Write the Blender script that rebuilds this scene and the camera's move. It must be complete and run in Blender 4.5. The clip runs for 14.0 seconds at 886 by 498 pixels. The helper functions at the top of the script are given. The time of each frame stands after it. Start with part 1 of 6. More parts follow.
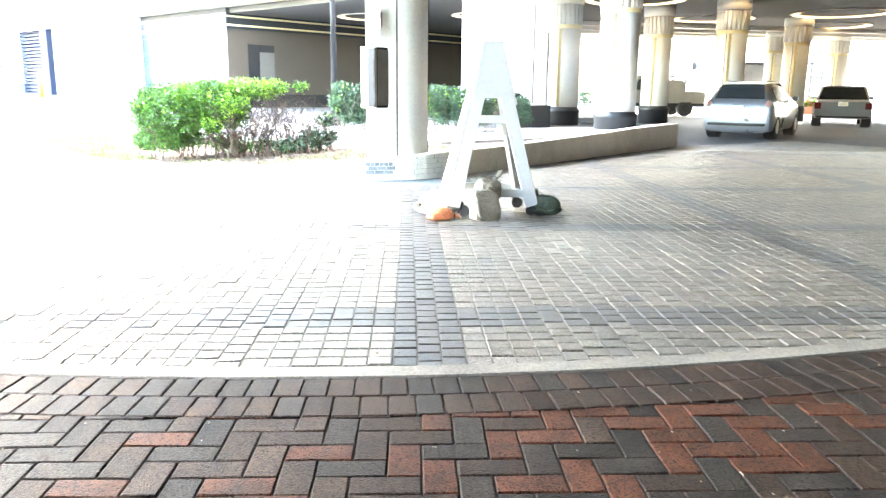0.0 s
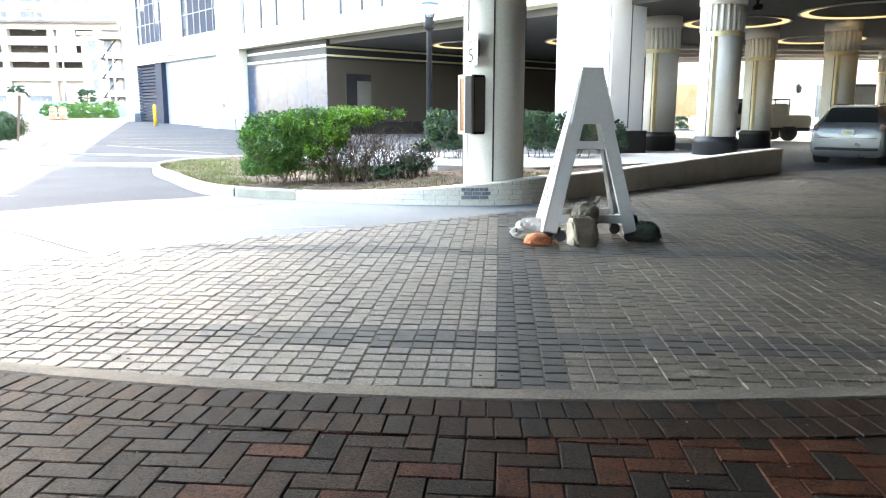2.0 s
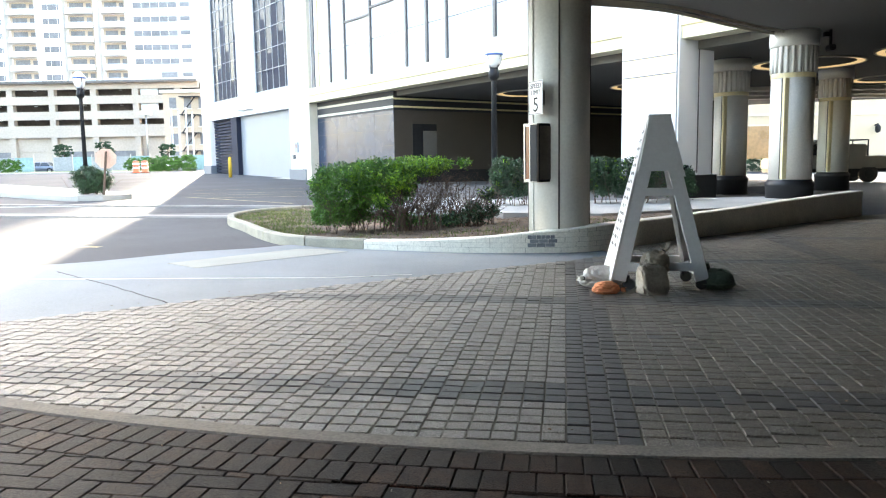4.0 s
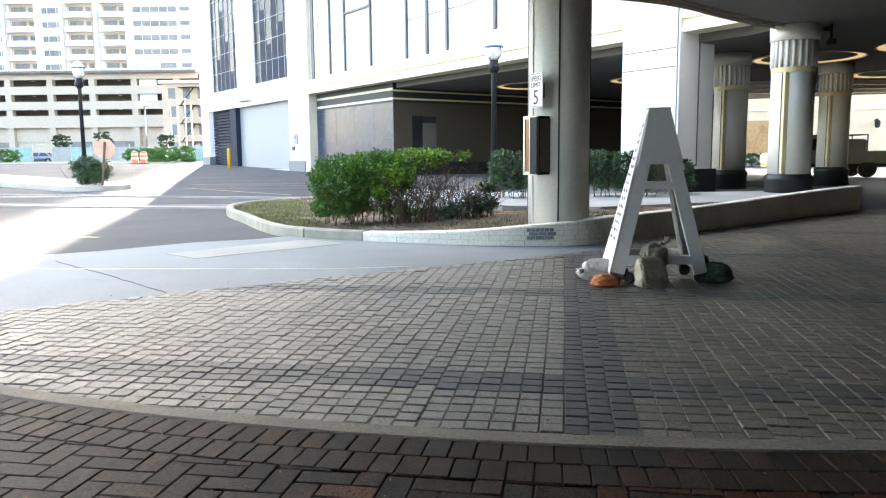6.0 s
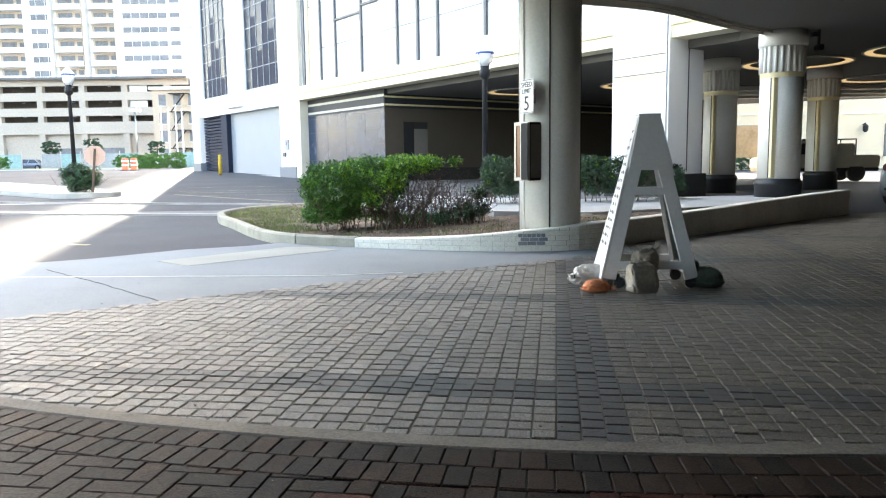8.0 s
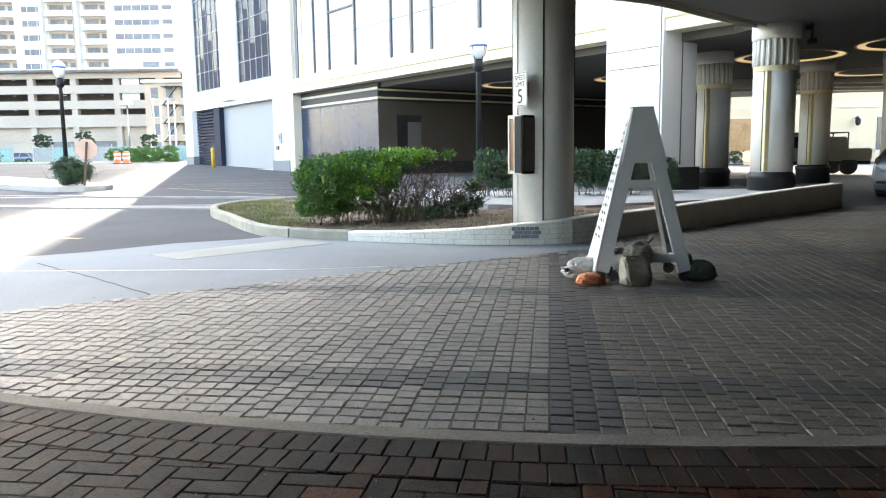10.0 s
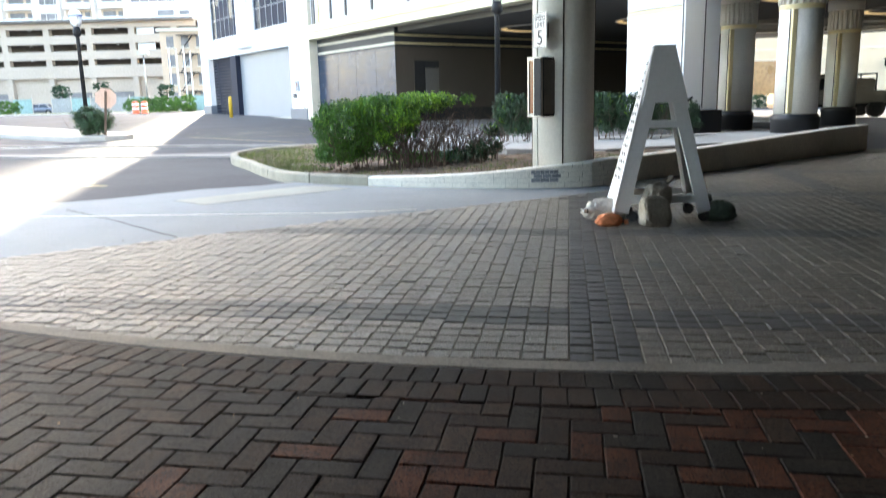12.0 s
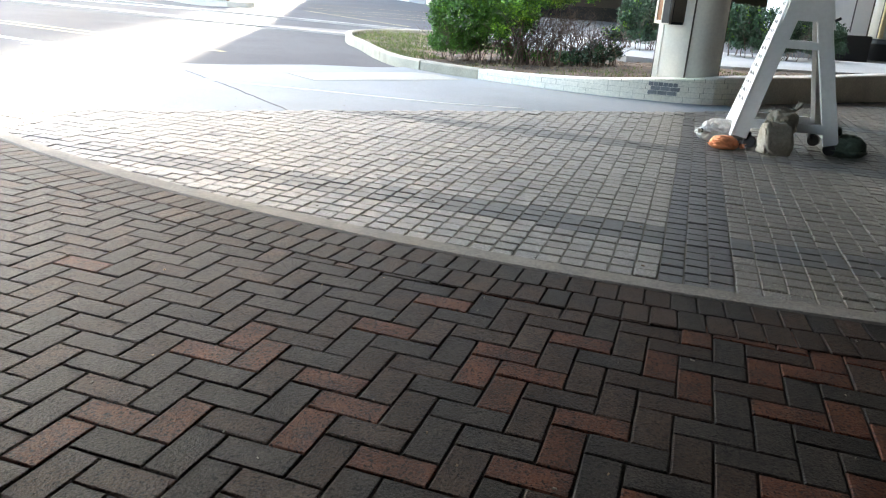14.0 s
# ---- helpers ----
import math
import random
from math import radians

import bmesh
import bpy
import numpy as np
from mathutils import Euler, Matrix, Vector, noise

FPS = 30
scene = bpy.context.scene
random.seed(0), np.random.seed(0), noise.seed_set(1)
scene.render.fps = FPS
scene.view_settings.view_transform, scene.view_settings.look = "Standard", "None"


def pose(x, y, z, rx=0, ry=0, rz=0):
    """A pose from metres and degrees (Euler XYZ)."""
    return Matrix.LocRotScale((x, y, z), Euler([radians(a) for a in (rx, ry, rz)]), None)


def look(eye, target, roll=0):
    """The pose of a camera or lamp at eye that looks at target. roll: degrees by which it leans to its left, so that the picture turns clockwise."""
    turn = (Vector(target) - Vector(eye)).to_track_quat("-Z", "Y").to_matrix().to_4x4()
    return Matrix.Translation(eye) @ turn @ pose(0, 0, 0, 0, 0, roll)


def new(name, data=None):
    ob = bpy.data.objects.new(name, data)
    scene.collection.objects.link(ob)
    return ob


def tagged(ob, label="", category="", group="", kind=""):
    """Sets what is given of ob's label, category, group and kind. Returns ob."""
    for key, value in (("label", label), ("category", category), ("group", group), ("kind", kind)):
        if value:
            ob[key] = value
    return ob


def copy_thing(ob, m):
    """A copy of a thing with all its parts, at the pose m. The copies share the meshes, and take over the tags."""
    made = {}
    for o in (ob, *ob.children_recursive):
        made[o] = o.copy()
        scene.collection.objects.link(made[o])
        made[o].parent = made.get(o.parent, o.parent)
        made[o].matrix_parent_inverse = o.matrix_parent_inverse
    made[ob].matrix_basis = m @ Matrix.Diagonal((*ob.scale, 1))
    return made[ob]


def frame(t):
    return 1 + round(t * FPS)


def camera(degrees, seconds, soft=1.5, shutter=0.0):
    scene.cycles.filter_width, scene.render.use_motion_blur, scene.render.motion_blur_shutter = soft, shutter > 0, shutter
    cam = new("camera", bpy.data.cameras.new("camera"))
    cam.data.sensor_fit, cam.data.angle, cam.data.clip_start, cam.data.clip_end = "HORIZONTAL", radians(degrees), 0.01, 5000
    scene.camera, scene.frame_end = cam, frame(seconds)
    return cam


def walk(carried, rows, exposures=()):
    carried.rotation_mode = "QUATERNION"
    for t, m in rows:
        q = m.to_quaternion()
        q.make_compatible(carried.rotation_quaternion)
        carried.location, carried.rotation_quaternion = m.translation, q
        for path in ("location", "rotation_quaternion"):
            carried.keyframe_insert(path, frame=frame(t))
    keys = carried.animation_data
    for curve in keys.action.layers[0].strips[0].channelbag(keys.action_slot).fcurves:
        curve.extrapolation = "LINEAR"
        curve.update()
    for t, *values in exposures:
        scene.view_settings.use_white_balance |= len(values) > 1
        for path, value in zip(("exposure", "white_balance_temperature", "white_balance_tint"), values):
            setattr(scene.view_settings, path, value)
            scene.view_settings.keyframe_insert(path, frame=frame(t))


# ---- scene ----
cam = camera(61.8, 14.0, soft=1.15, shutter=0.5)
PATH = [
    (0, (0.115, 0.197, 1.115), (0.511, 2.111, 0.694), 0.6),
    (0.5, (0.086, 0.178, 1.105), (0.43, 2.11, 0.717), 1.5),
    (1, (0.058, 0.156, 1.114), (0.328, 2.101, 0.736), 1.2),
    (1.5, (0.049, 0.159, 1.116), (0.205, 2.12, 0.755), 1.2),
    (2, (0.038, 0.154, 1.121), (0.199, 2.116, 0.765), 0.1),
    (2.5, (0.035, 0.153, 1.124), (0.16, 2.116, 0.764), -0.7),
    (3, (0.03, 0.156, 1.134), (0.114, 2.129, 0.815), -0.6),
    (3.5, (0.03, 0.149, 1.147), (0.019, 2.136, 0.917), -1.1),
    (6, (0.025, 0.133, 1.141), (0.014, 2.117, 0.89), -0.6),
    (6.5, (0.023, 0.128, 1.145), (0.017, 2.112, 0.89), -0.8),
    (7, (0.027, 0.134, 1.145), (0.031, 2.117, 0.888), -0.8),
    (7.5, (0.023, 0.126, 1.151), (0.033, 2.111, 0.909), -0.7),
    (8, (0.026, 0.125, 1.15), (0.037, 2.111, 0.913), -0.8),
    (10.5, (0.03, 0.136, 1.147), (0.068, 2.119, 0.889), -0.9),
    (11, (0.028, 0.134, 1.144), (0.078, 2.116, 0.876), -1.1),
    (11.5, (0.029, 0.105, 1.124), (0.008, 2.081, 0.815), -1.0),
    (12, (0.01, 0.046, 1.099), (-0.015, 2.007, 0.709), -1.4),
    (12.5, (0.027, 0.046, 1.039), (0.013, 1.959, 0.457), 1.6),
    (13, (0.01, 0.05, 1.054), (-0.259, 1.932, 0.433), 3.0),
    (13.5, (0.014, 0.057, 1.088), (-0.256, 1.933, 0.45), 3.7),
    (14, (0.016, 0.05, 1.085), (-0.252, 1.92, 0.427), 4.0),
]
BASE = 3.5                        # exposure of the shaded drive, in stops
walk(cam, [(t, look(eye, target, roll)) for t, eye, target, roll in PATH],
     [(t, BASE + e, 7350, 8) for t, e in ((0, 3.1), (0.5, 2.5), (1, 1.85), (1.5, 1.4), (2, 1.05), (2.5, 0.8), (3, 0.5), (3.5, 0.25), (6, 0.05), (8, 0.0), (11, 0.0), (12, 0.0), (12.5, -0.2), (13, 0.2), (13.5, 0.38), (14, 0.45))])

# ---- world and light ----
SUN_WAY = Vector((0.262, -0.965, 0)).normalized()      # the way the shadows fall
SUN_UP = 32.0
world = bpy.data.worlds.new("sky")
scene.world = world
world.use_nodes = True
wn = world.node_tree
sky = wn.nodes.new("ShaderNodeTexSky")
sky.sky_type, sky.sun_disc = "NISHITA", False
sky.sun_elevation = radians(SUN_UP)
sky.sun_rotation = math.atan2(-SUN_WAY.x, -SUN_WAY.y)
sky.air_density, sky.dust_density = 1.0, 2.5
wn.links.new(sky.outputs[0], wn.nodes["Background"].inputs[0])
wn.nodes["Background"].inputs[1].default_value = 0.15
sun = new("sun", bpy.data.lights.new("sun", "SUN"))
sun.data.energy, sun.data.angle, sun.data.color = 2.2, radians(0.55), (1.0, 0.93, 0.82)
down = Vector((SUN_WAY.x * math.cos(radians(SUN_UP)), SUN_WAY.y * math.cos(radians(SUN_UP)), -math.sin(radians(SUN_UP))))
sun.matrix_world = Matrix.Translation((-10, 60, 60)) @ down.to_track_quat("-Z", "Y").to_matrix().to_4x4()


# ---- materials ----
def mat(name, base, rough=0.6, metal=0.0, vary=0.25, grain=60.0, blotch=1.2, bump=0.15, second=None, spread=0.0, island=0.0, coat=0.0, fleck=0.0, pits=0.0):
    """A procedural surface: base colour varied by grain and blotches, with fine relief. spread: by object; island: by loose piece."""
    m = bpy.data.materials.new(name)
    m.use_nodes = True
    n, k = m.node_tree.nodes, m.node_tree.links
    bsdf = n["Principled BSDF"]
    tc = n.new("ShaderNodeTexCoord")
    geo = n.new("ShaderNodeNewGeometry")
    fine, wide = n.new("ShaderNodeTexNoise"), n.new("ShaderNodeTexNoise")
    for t, s, d in ((fine, grain, 4.0), (wide, blotch, 5.0)):
        t.inputs["Scale"].default_value, t.inputs["Detail"].default_value = s, d
        k.new(geo.outputs["Position"], t.inputs["Vector"])
    add = n.new("ShaderNodeMath")
    add.operation = "ADD"
    k.new(fine.outputs[0], add.inputs[0])
    k.new(wide.outputs[0], add.inputs[1])
    ramp = n.new("ShaderNodeMapRange")
    ramp.inputs[1].default_value, ramp.inputs[2].default_value = 0.65, 1.35
    k.new(add.outputs[0], ramp.inputs[0])
    mix = n.new("ShaderNodeMix")
    mix.data_type = "RGBA"
    lo = [max(0.0, c * (1 - vary)) for c in base]
    hi = [min(1.0, c * (1 + vary)) for c in (second or base)]
    mix.inputs[6].default_value, mix.inputs[7].default_value = (*lo, 1), (*hi, 1)
    k.new(ramp.outputs[0], mix.inputs[0])
    out = mix.outputs[2]
    if fleck:                     # pale mineral flecks
        spot = n.new("ShaderNodeTexNoise")
        spot.inputs["Scale"].default_value, spot.inputs["Detail"].default_value = 210, 2.0
        k.new(geo.outputs["Position"], spot.inputs["Vector"])
        cut = n.new("ShaderNodeMapRange")
        cut.inputs[1].default_value, cut.inputs[2].default_value = 0.52, 0.66
        cut.inputs[4].default_value = fleck
        k.new(spot.outputs[0], cut.inputs[0])
        dot = n.new("ShaderNodeMix")
        dot.data_type = "RGBA"
        dot.inputs[7].default_value = (0.62, 0.58, 0.50, 1)
        k.new(cut.outputs[0], dot.inputs[0])
        k.new(out, dot.inputs[6])
        out = dot.outputs[2]
    if pits:                      # small dark holes in the face
        hole = n.new("ShaderNodeTexNoise")
        hole.inputs["Scale"].default_value, hole.inputs["Detail"].default_value = 120, 3.0
        k.new(geo.outputs["Position"], hole.inputs["Vector"])
        dip = n.new("ShaderNodeMapRange")
        dip.inputs[1].default_value, dip.inputs[2].default_value = 0.36, 0.46
        dip.inputs[3].default_value, dip.inputs[4].default_value = pits, 0.0
        k.new(hole.outputs[0], dip.inputs[0])
        sunk = n.new("ShaderNodeMix")
        sunk.data_type = "RGBA"
        sunk.inputs[7].default_value = (0.006, 0.005, 0.005, 1)
        k.new(dip.outputs[0], sunk.inputs[0])
        k.new(out, sunk.inputs[6])
        out = sunk.outputs[2]
    if spread or island:
        hsv = n.new("ShaderNodeHueSaturation")
        rnd = n.new("ShaderNodeMapRange")
        amount = spread or island
        rnd.inputs[3].default_value, rnd.inputs[4].default_value = 1 - amount, 1 + amount
        if spread:
            k.new(n.new("ShaderNodeObjectInfo").outputs["Random"], rnd.inputs[0])
        else:
            k.new(geo.outputs["Random Per Island"], rnd.inputs[0])
        k.new(rnd.outputs[0], hsv.inputs["Value"])
        k.new(out, hsv.inputs["Color"])
        out = hsv.outputs[0]
    k.new(out, bsdf.inputs["Base Color"])
    rr = n.new("ShaderNodeMapRange")
    rr.inputs[3].default_value, rr.inputs[4].default_value = max(0.02, rough - 0.12), min(1.0, rough + 0.12)
    k.new(wide.outputs[0], rr.inputs[0])
    k.new(rr.outputs[0], bsdf.inputs["Roughness"])
    bsdf.inputs["Metallic"].default_value = metal
    bsdf.inputs["Coat Weight"].default_value = coat
    if bump:
        b = n.new("ShaderNodeBump")
        b.inputs["Strength"].default_value, b.inputs["Distance"].default_value = bump, 0.01
        k.new(fine.outputs[0], b.inputs["Height"])
        k.new(b.outputs[0], bsdf.inputs["Normal"])
    return m


def glow(name, colour, strength):
    m = mat(name, colour, bump=0)
    b = m.node_tree.nodes["Principled BSDF"]
    b.inputs["Emission Color"].default_value, b.inputs["Emission Strength"].default_value = (*colour, 1), strength
    return m


def glassy(name, tint, rough=0.03):
    m = mat(name, tint, rough=rough + 0.1, vary=0.1, grain=3, bump=0)
    b = m.node_tree.nodes["Principled BSDF"]
    b.inputs["Specular IOR Level"].default_value = 0.8
    return m


ASPHALT = mat("asphalt", (0.075, 0.078, 0.085), 0.8, grain=140, blotch=0.5, vary=0.4, bump=0.4)
APRON = mat("apron_concrete", (0.185, 0.212, 0.232), 0.75, grain=90, blotch=0.7, vary=0.3, bump=0.2)
PALE = mat("pale_concrete", (0.40, 0.39, 0.36), 0.8, grain=80, blotch=0.9, vary=0.2, bump=0.2)
KERB = mat("kerb_concrete", (0.34, 0.31, 0.255), 0.85, grain=70, blotch=3, vary=0.4, bump=0.5, second=(0.29, 0.27, 0.21))
BAND = mat("band_concrete", (0.23, 0.21, 0.18), 0.8, grain=80, blotch=2, vary=0.35, bump=0.4)
BED = mat("joint_sand", (0.15, 0.136, 0.112), 0.95, grain=150, blotch=4, vary=0.4, bump=0.5)
BRICKBED = mat("dark_joint", (0.026, 0.021, 0.017), 0.95, grain=150, blotch=4, vary=0.4, bump=0.5)
COBBLE = mat("grey_paver", (0.15, 0.135, 0.115), 0.42, grain=120, blotch=1.3, vary=0.55, bump=0.6, spread=0.11, fleck=0.75)
COBBLES = mat("grey_paver_field", (0.15, 0.135, 0.115), 0.42, grain=120, blotch=1.3, vary=0.55, bump=0.6, island=0.11, fleck=0.75)
# darker copy of the grey paver: dimmer light on the right put into colour
SHADEPAV = mat("shade_paver", (0.108, 0.095, 0.076), 0.52, grain=120, blotch=1.3, vary=0.55, bump=0.6, spread=0.13, fleck=0.55)
SHADEPAVS = mat("shade_paver_field", (0.108, 0.095, 0.076), 0.52, grain=120, blotch=1.3, vary=0.55, bump=0.6, island=0.13, fleck=0.55)
DARKCOB = mat("charcoal_paver", (0.074, 0.071, 0.068), 0.45, grain=130, blotch=3, vary=0.4, bump=0.4, spread=0.12, fleck=0.06)
DARKCOBS = mat("charcoal_paver_field", (0.074, 0.071, 0.068), 0.45, grain=130, blotch=3, vary=0.4, bump=0.4, island=0.12, fleck=0.06)
BRICKS = [mat("paver_red", (0.080, 0.029, 0.015), 0.6, grain=150, blotch=9, vary=0.75, bump=0.5, fleck=0.03, pits=0.85, spread=0.18),
          mat("paver_brown", (0.039, 0.0245, 0.017), 0.6, grain=150, blotch=9, vary=0.75, bump=0.5, fleck=0.03, pits=0.85, spread=0.24),
          mat("paver_charcoal", (0.028, 0.0228, 0.0185), 0.6, grain=150, blotch=9, vary=0.75, bump=0.5, fleck=0.03, pits=0.85, spread=0.24)]
BRICKFIELD = [mat("field_red", (0.080, 0.029, 0.015), 0.6, grain=150, blotch=9, vary=0.75, bump=0.5, fleck=0.03, pits=0.85, island=0.18),
              mat("field_brown", (0.039, 0.0245, 0.017), 0.6, grain=150, blotch=9, vary=0.75, bump=0.5, fleck=0.03, pits=0.85, island=0.24),
              mat("field_charcoal", (0.028, 0.0228, 0.0185), 0.6, grain=150, blotch=9, vary=0.75, bump=0.5, fleck=0.03, pits=0.85, island=0.24)]
SOIL = mat("mulch_soil", (0.105, 0.068, 0.045), 0.95, grain=45, blotch=3, vary=0.6, bump=1.0, second=(0.15, 0.105, 0.07))
CREAM = mat("cream_paint", (0.62, 0.58, 0.48), 0.6, grain=30, blotch=1.5, vary=0.12, bump=0.1)
WALLPAINT = mat("planter_paint", (0.78, 0.74, 0.65), 0.6, grain=40, blotch=2.5, vary=0.18, bump=0.2)
WHITE = mat("white_paint", (0.80, 0.80, 0.79), 0.5, grain=30, blotch=2, vary=0.06, bump=0.08)
COLW = mat("column_white", (0.77, 0.74, 0.67), 0.5, grain=30, blotch=1.5, vary=0.1, bump=0.08)
WHITEW = mat("white_stucco", (0.80, 0.80, 0.80), 0.7, grain=60, blotch=0.6, vary=0.06, bump=0.1)
CORNICE = mat("pale_yellow_paint", (0.76, 0.69, 0.49), 0.55, grain=30, blotch=1, vary=0.1, bump=0.05)
GOLD = mat("pale_gold_paint", (0.76, 0.65, 0.37), 0.5, grain=30, blotch=2, vary=0.1, bump=0.05)
BLACKB = mat("black_base_paint", (0.014, 0.015, 0.017), 0.5, grain=30, blotch=3, vary=0.3, bump=0.1)
LOUVRE = mat("navy_louvre", (0.016, 0.022, 0.042), 0.7, grain=20, blotch=2, vary=0.25, bump=0.0)
LOUVRE.node_tree.nodes["Principled BSDF"].inputs["Specular IOR Level"].default_value = 0.2
NAVY = mat("navy_trim", (0.015, 0.017, 0.028), 0.35, grain=20, blotch=2, vary=0.3, bump=0.0)
REDDISH = mat("faded_red", (0.22, 0.12, 0.10), 0.6, vary=0.2)
STONE = mat("polished_grey_stone", (0.034, 0.053, 0.092), 0.26, grain=12, blotch=1.2, vary=0.3, bump=0.02)
STONE.node_tree.nodes["Principled BSDF"].inputs["Specular IOR Level"].default_value = 0.28
BANDSTONE = mat("dark_band_stone", (0.022, 0.023, 0.028), 0.6, grain=12, blotch=1.2, vary=0.3, bump=0.02)
TAUPE = mat("taupe_stone", (0.066, 0.055, 0.044), 0.55, grain=25, blotch=0.8, vary=0.15, bump=0.05)
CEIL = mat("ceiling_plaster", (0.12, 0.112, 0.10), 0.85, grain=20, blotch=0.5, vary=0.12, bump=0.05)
PLINTH = mat("slate_plinth", (0.13, 0.15, 0.18), 0.5, grain=20, blotch=1, vary=0.2, bump=0.05)
SHUTTER = mat("grey_shutter", (0.26, 0.285, 0.315), 0.5, grain=20, blotch=1, vary=0.08, bump=0.05)
DARKMETAL = mat("dark_metal", (0.02, 0.021, 0.024), 0.45, 0.3, grain=50, blotch=4, vary=0.3, bump=0.1)
DARKMETAL.node_tree.nodes["Principled BSDF"].inputs["Specular IOR Level"].default_value = 0.25
STEEL = mat("brushed_steel", (0.42, 0.40, 0.37), 0.35, 0.9, grain=60, blotch=5, vary=0.15, bump=0.05)
GLASS = glassy("dark_window_glass", (0.06, 0.075, 0.10))
COLUMNP = mat("column_paint", (0.70, 0.68, 0.62), 0.55, grain=30, blotch=1.5, vary=0.1, bump=0.1)
FIN = mat("grey_fin", (0.10, 0.10, 0.105), 0.5, 0.3, grain=30, blotch=3, vary=0.2, bump=0)
PANEL = mat("pale_wall_panel", (0.66, 0.68, 0.70), 0.35, grain=10, blotch=0.6, vary=0.06, bump=0.0)
WINGLASS = mat("shaded_window_glass", (0.035, 0.042, 0.055), 0.25, grain=3, blotch=0.8, vary=0.4, bump=0)
WINGLASS.node_tree.nodes["Principled BSDF"].inputs["Specular IOR Level"].default_value = 0.07
LAMPGLASS = glassy("lamp_glass", (0.75, 0.78, 0.80), 0.15)
BLUEPAINT = mat("blue_paint", (0.03, 0.10, 0.35), 0.4, vary=0.1)
FADED = mat("worn_yellow_paint", (0.34, 0.28, 0.14), 0.75, grain=30, blotch=3, vary=0.45, bump=0.1)
YELLOW = mat("yellow_paint", (0.65, 0.42, 0.04), 0.6, grain=60, blotch=3, vary=0.2, bump=0.1)
ORANGE = mat("orange_plastic", (0.60, 0.11, 0.04), 0.5, grain=20, blotch=3, vary=0.15, bump=0.05)
LEAF = mat("leaf", (0.030, 0.105, 0.010), 0.5, grain=20, blotch=2.5, vary=0.35, bump=0, second=(0.060, 0.165, 0.011), island=0.45)
LEAFY = mat("young_leaf", (0.19, 0.36, 0.018), 0.5, grain=20, blotch=3, vary=0.3, bump=0, island=0.35)
LEAFD = mat("dark_leaf", (0.030, 0.075, 0.028), 0.45, grain=20, blotch=2.5, vary=0.4, bump=0, island=0.4)
TWIG = mat("twig_bark", (0.115, 0.078, 0.058), 0.85, grain=60, blotch=6, vary=0.3, bump=0.3)
GRASSM = mat("dry_grass", (0.13, 0.165, 0.04), 0.8, grain=20, blotch=3, vary=0.4, bump=0, island=0.4)
RUBBER = mat("rubber", (0.015, 0.015, 0.016), 0.7, grain=40, blotch=5, vary=0.3, bump=0.1)


for m in BRICKS + BRICKFIELD + [ASPHALT, BAND]:
    m.node_tree.nodes["Principled BSDF"].inputs["Specular IOR Level"].default_value = 0.15
DRIVE = mat("worn_drive_concrete", (0.13, 0.125, 0.12), 0.8, grain=60, blotch=0.7, vary=0.25, bump=0.2)


# ---- mesh helpers ----
def mesh_of(bm, name):
    me = bpy.data.meshes.new(name)
    bm.to_mesh(me)
    bm.free()
    return me


def part(name, bm, material, parent=None, label="", smooth=False):
    """Links a bmesh as one mesh object, under a thing or part."""
    me = mesh_of(bm, name)
    me.materials.append(material)
    if smooth:
        for p in me.polygons:
            p.use_smooth = True
    ob = new(name, me)
    ob.parent = parent
    if label:
        ob["label"] = label
    return ob


def thing(name, m, label, category, group="", kind=""):
    ob = new(name)
    ob.matrix_world = m
    return tagged(ob, label, category, group, kind)


def box(x0, x1, y0, y1, z0, z1, bevel=0.0, bm=None):
    bm = bm or bmesh.new()
    made = bmesh.ops.create_cube(bm, size=1.0, matrix=Matrix.Translation(((x0 + x1) / 2, (y0 + y1) / 2, (z0 + z1) / 2)) @ Matrix.Diagonal((abs(x1 - x0), abs(y1 - y0), abs(z1 - z0), 1)))
    if bevel:
        edges = list({e for v in made["verts"] for e in v.link_edges})
        bmesh.ops.bevel(bm, geom=edges, offset=bevel, segments=2, affect="EDGES")
    return bm


def beam(a, b, w, h, bevel=0.004, bm=None):
    """A bar of section w x h from a to b."""
    bm = bm or bmesh.new()
    a, b = Vector(a), Vector(b)
    q = (b - a).to_track_quat("Z", "Y").to_matrix().to_4x4()
    made = bmesh.ops.create_cube(bm, size=1.0, matrix=Matrix.Translation((a + b) / 2) @ q @ Matrix.Diagonal((w, h, (b - a).length, 1)))
    if bevel:
        bmesh.ops.bevel(bm, geom=list({e for v in made["verts"] for e in v.link_edges}), offset=bevel, segments=1, affect="EDGES")
    return bm


def lathe(profile, seg=32, bm=None, at=(0, 0, 0)):
    """A turned body from (radius, height) pairs."""
    bm = bm or bmesh.new()
    rings = []
    for r, z in profile:
        rings.append([bm.verts.new((at[0] + r * math.cos(2 * math.pi * i / seg), at[1] + r * math.sin(2 * math.pi * i / seg), at[2] + z)) for i in range(seg)])
    for lo, hi in zip(rings, rings[1:]):
        for i in range(seg):
            bm.faces.new((lo[i], lo[(i + 1) % seg], hi[(i + 1) % seg], hi[i]))
    bm.faces.new(list(reversed(rings[0])))
    bm.faces.new(rings[-1])
    return bm


def rod(a, b, r0, r1=None, seg=10, bm=None):
    bm = bm or bmesh.new()
    a, b = Vector(a), Vector(b)
    q = (b - a).to_track_quat("Z", "Y").to_matrix().to_4x4()
    bmesh.ops.create_cone(bm, cap_ends=True, segments=seg, radius1=r0, radius2=r0 if r1 is None else r1, depth=(b - a).length, matrix=Matrix.Translation((a + b) / 2) @ q)
    return bm


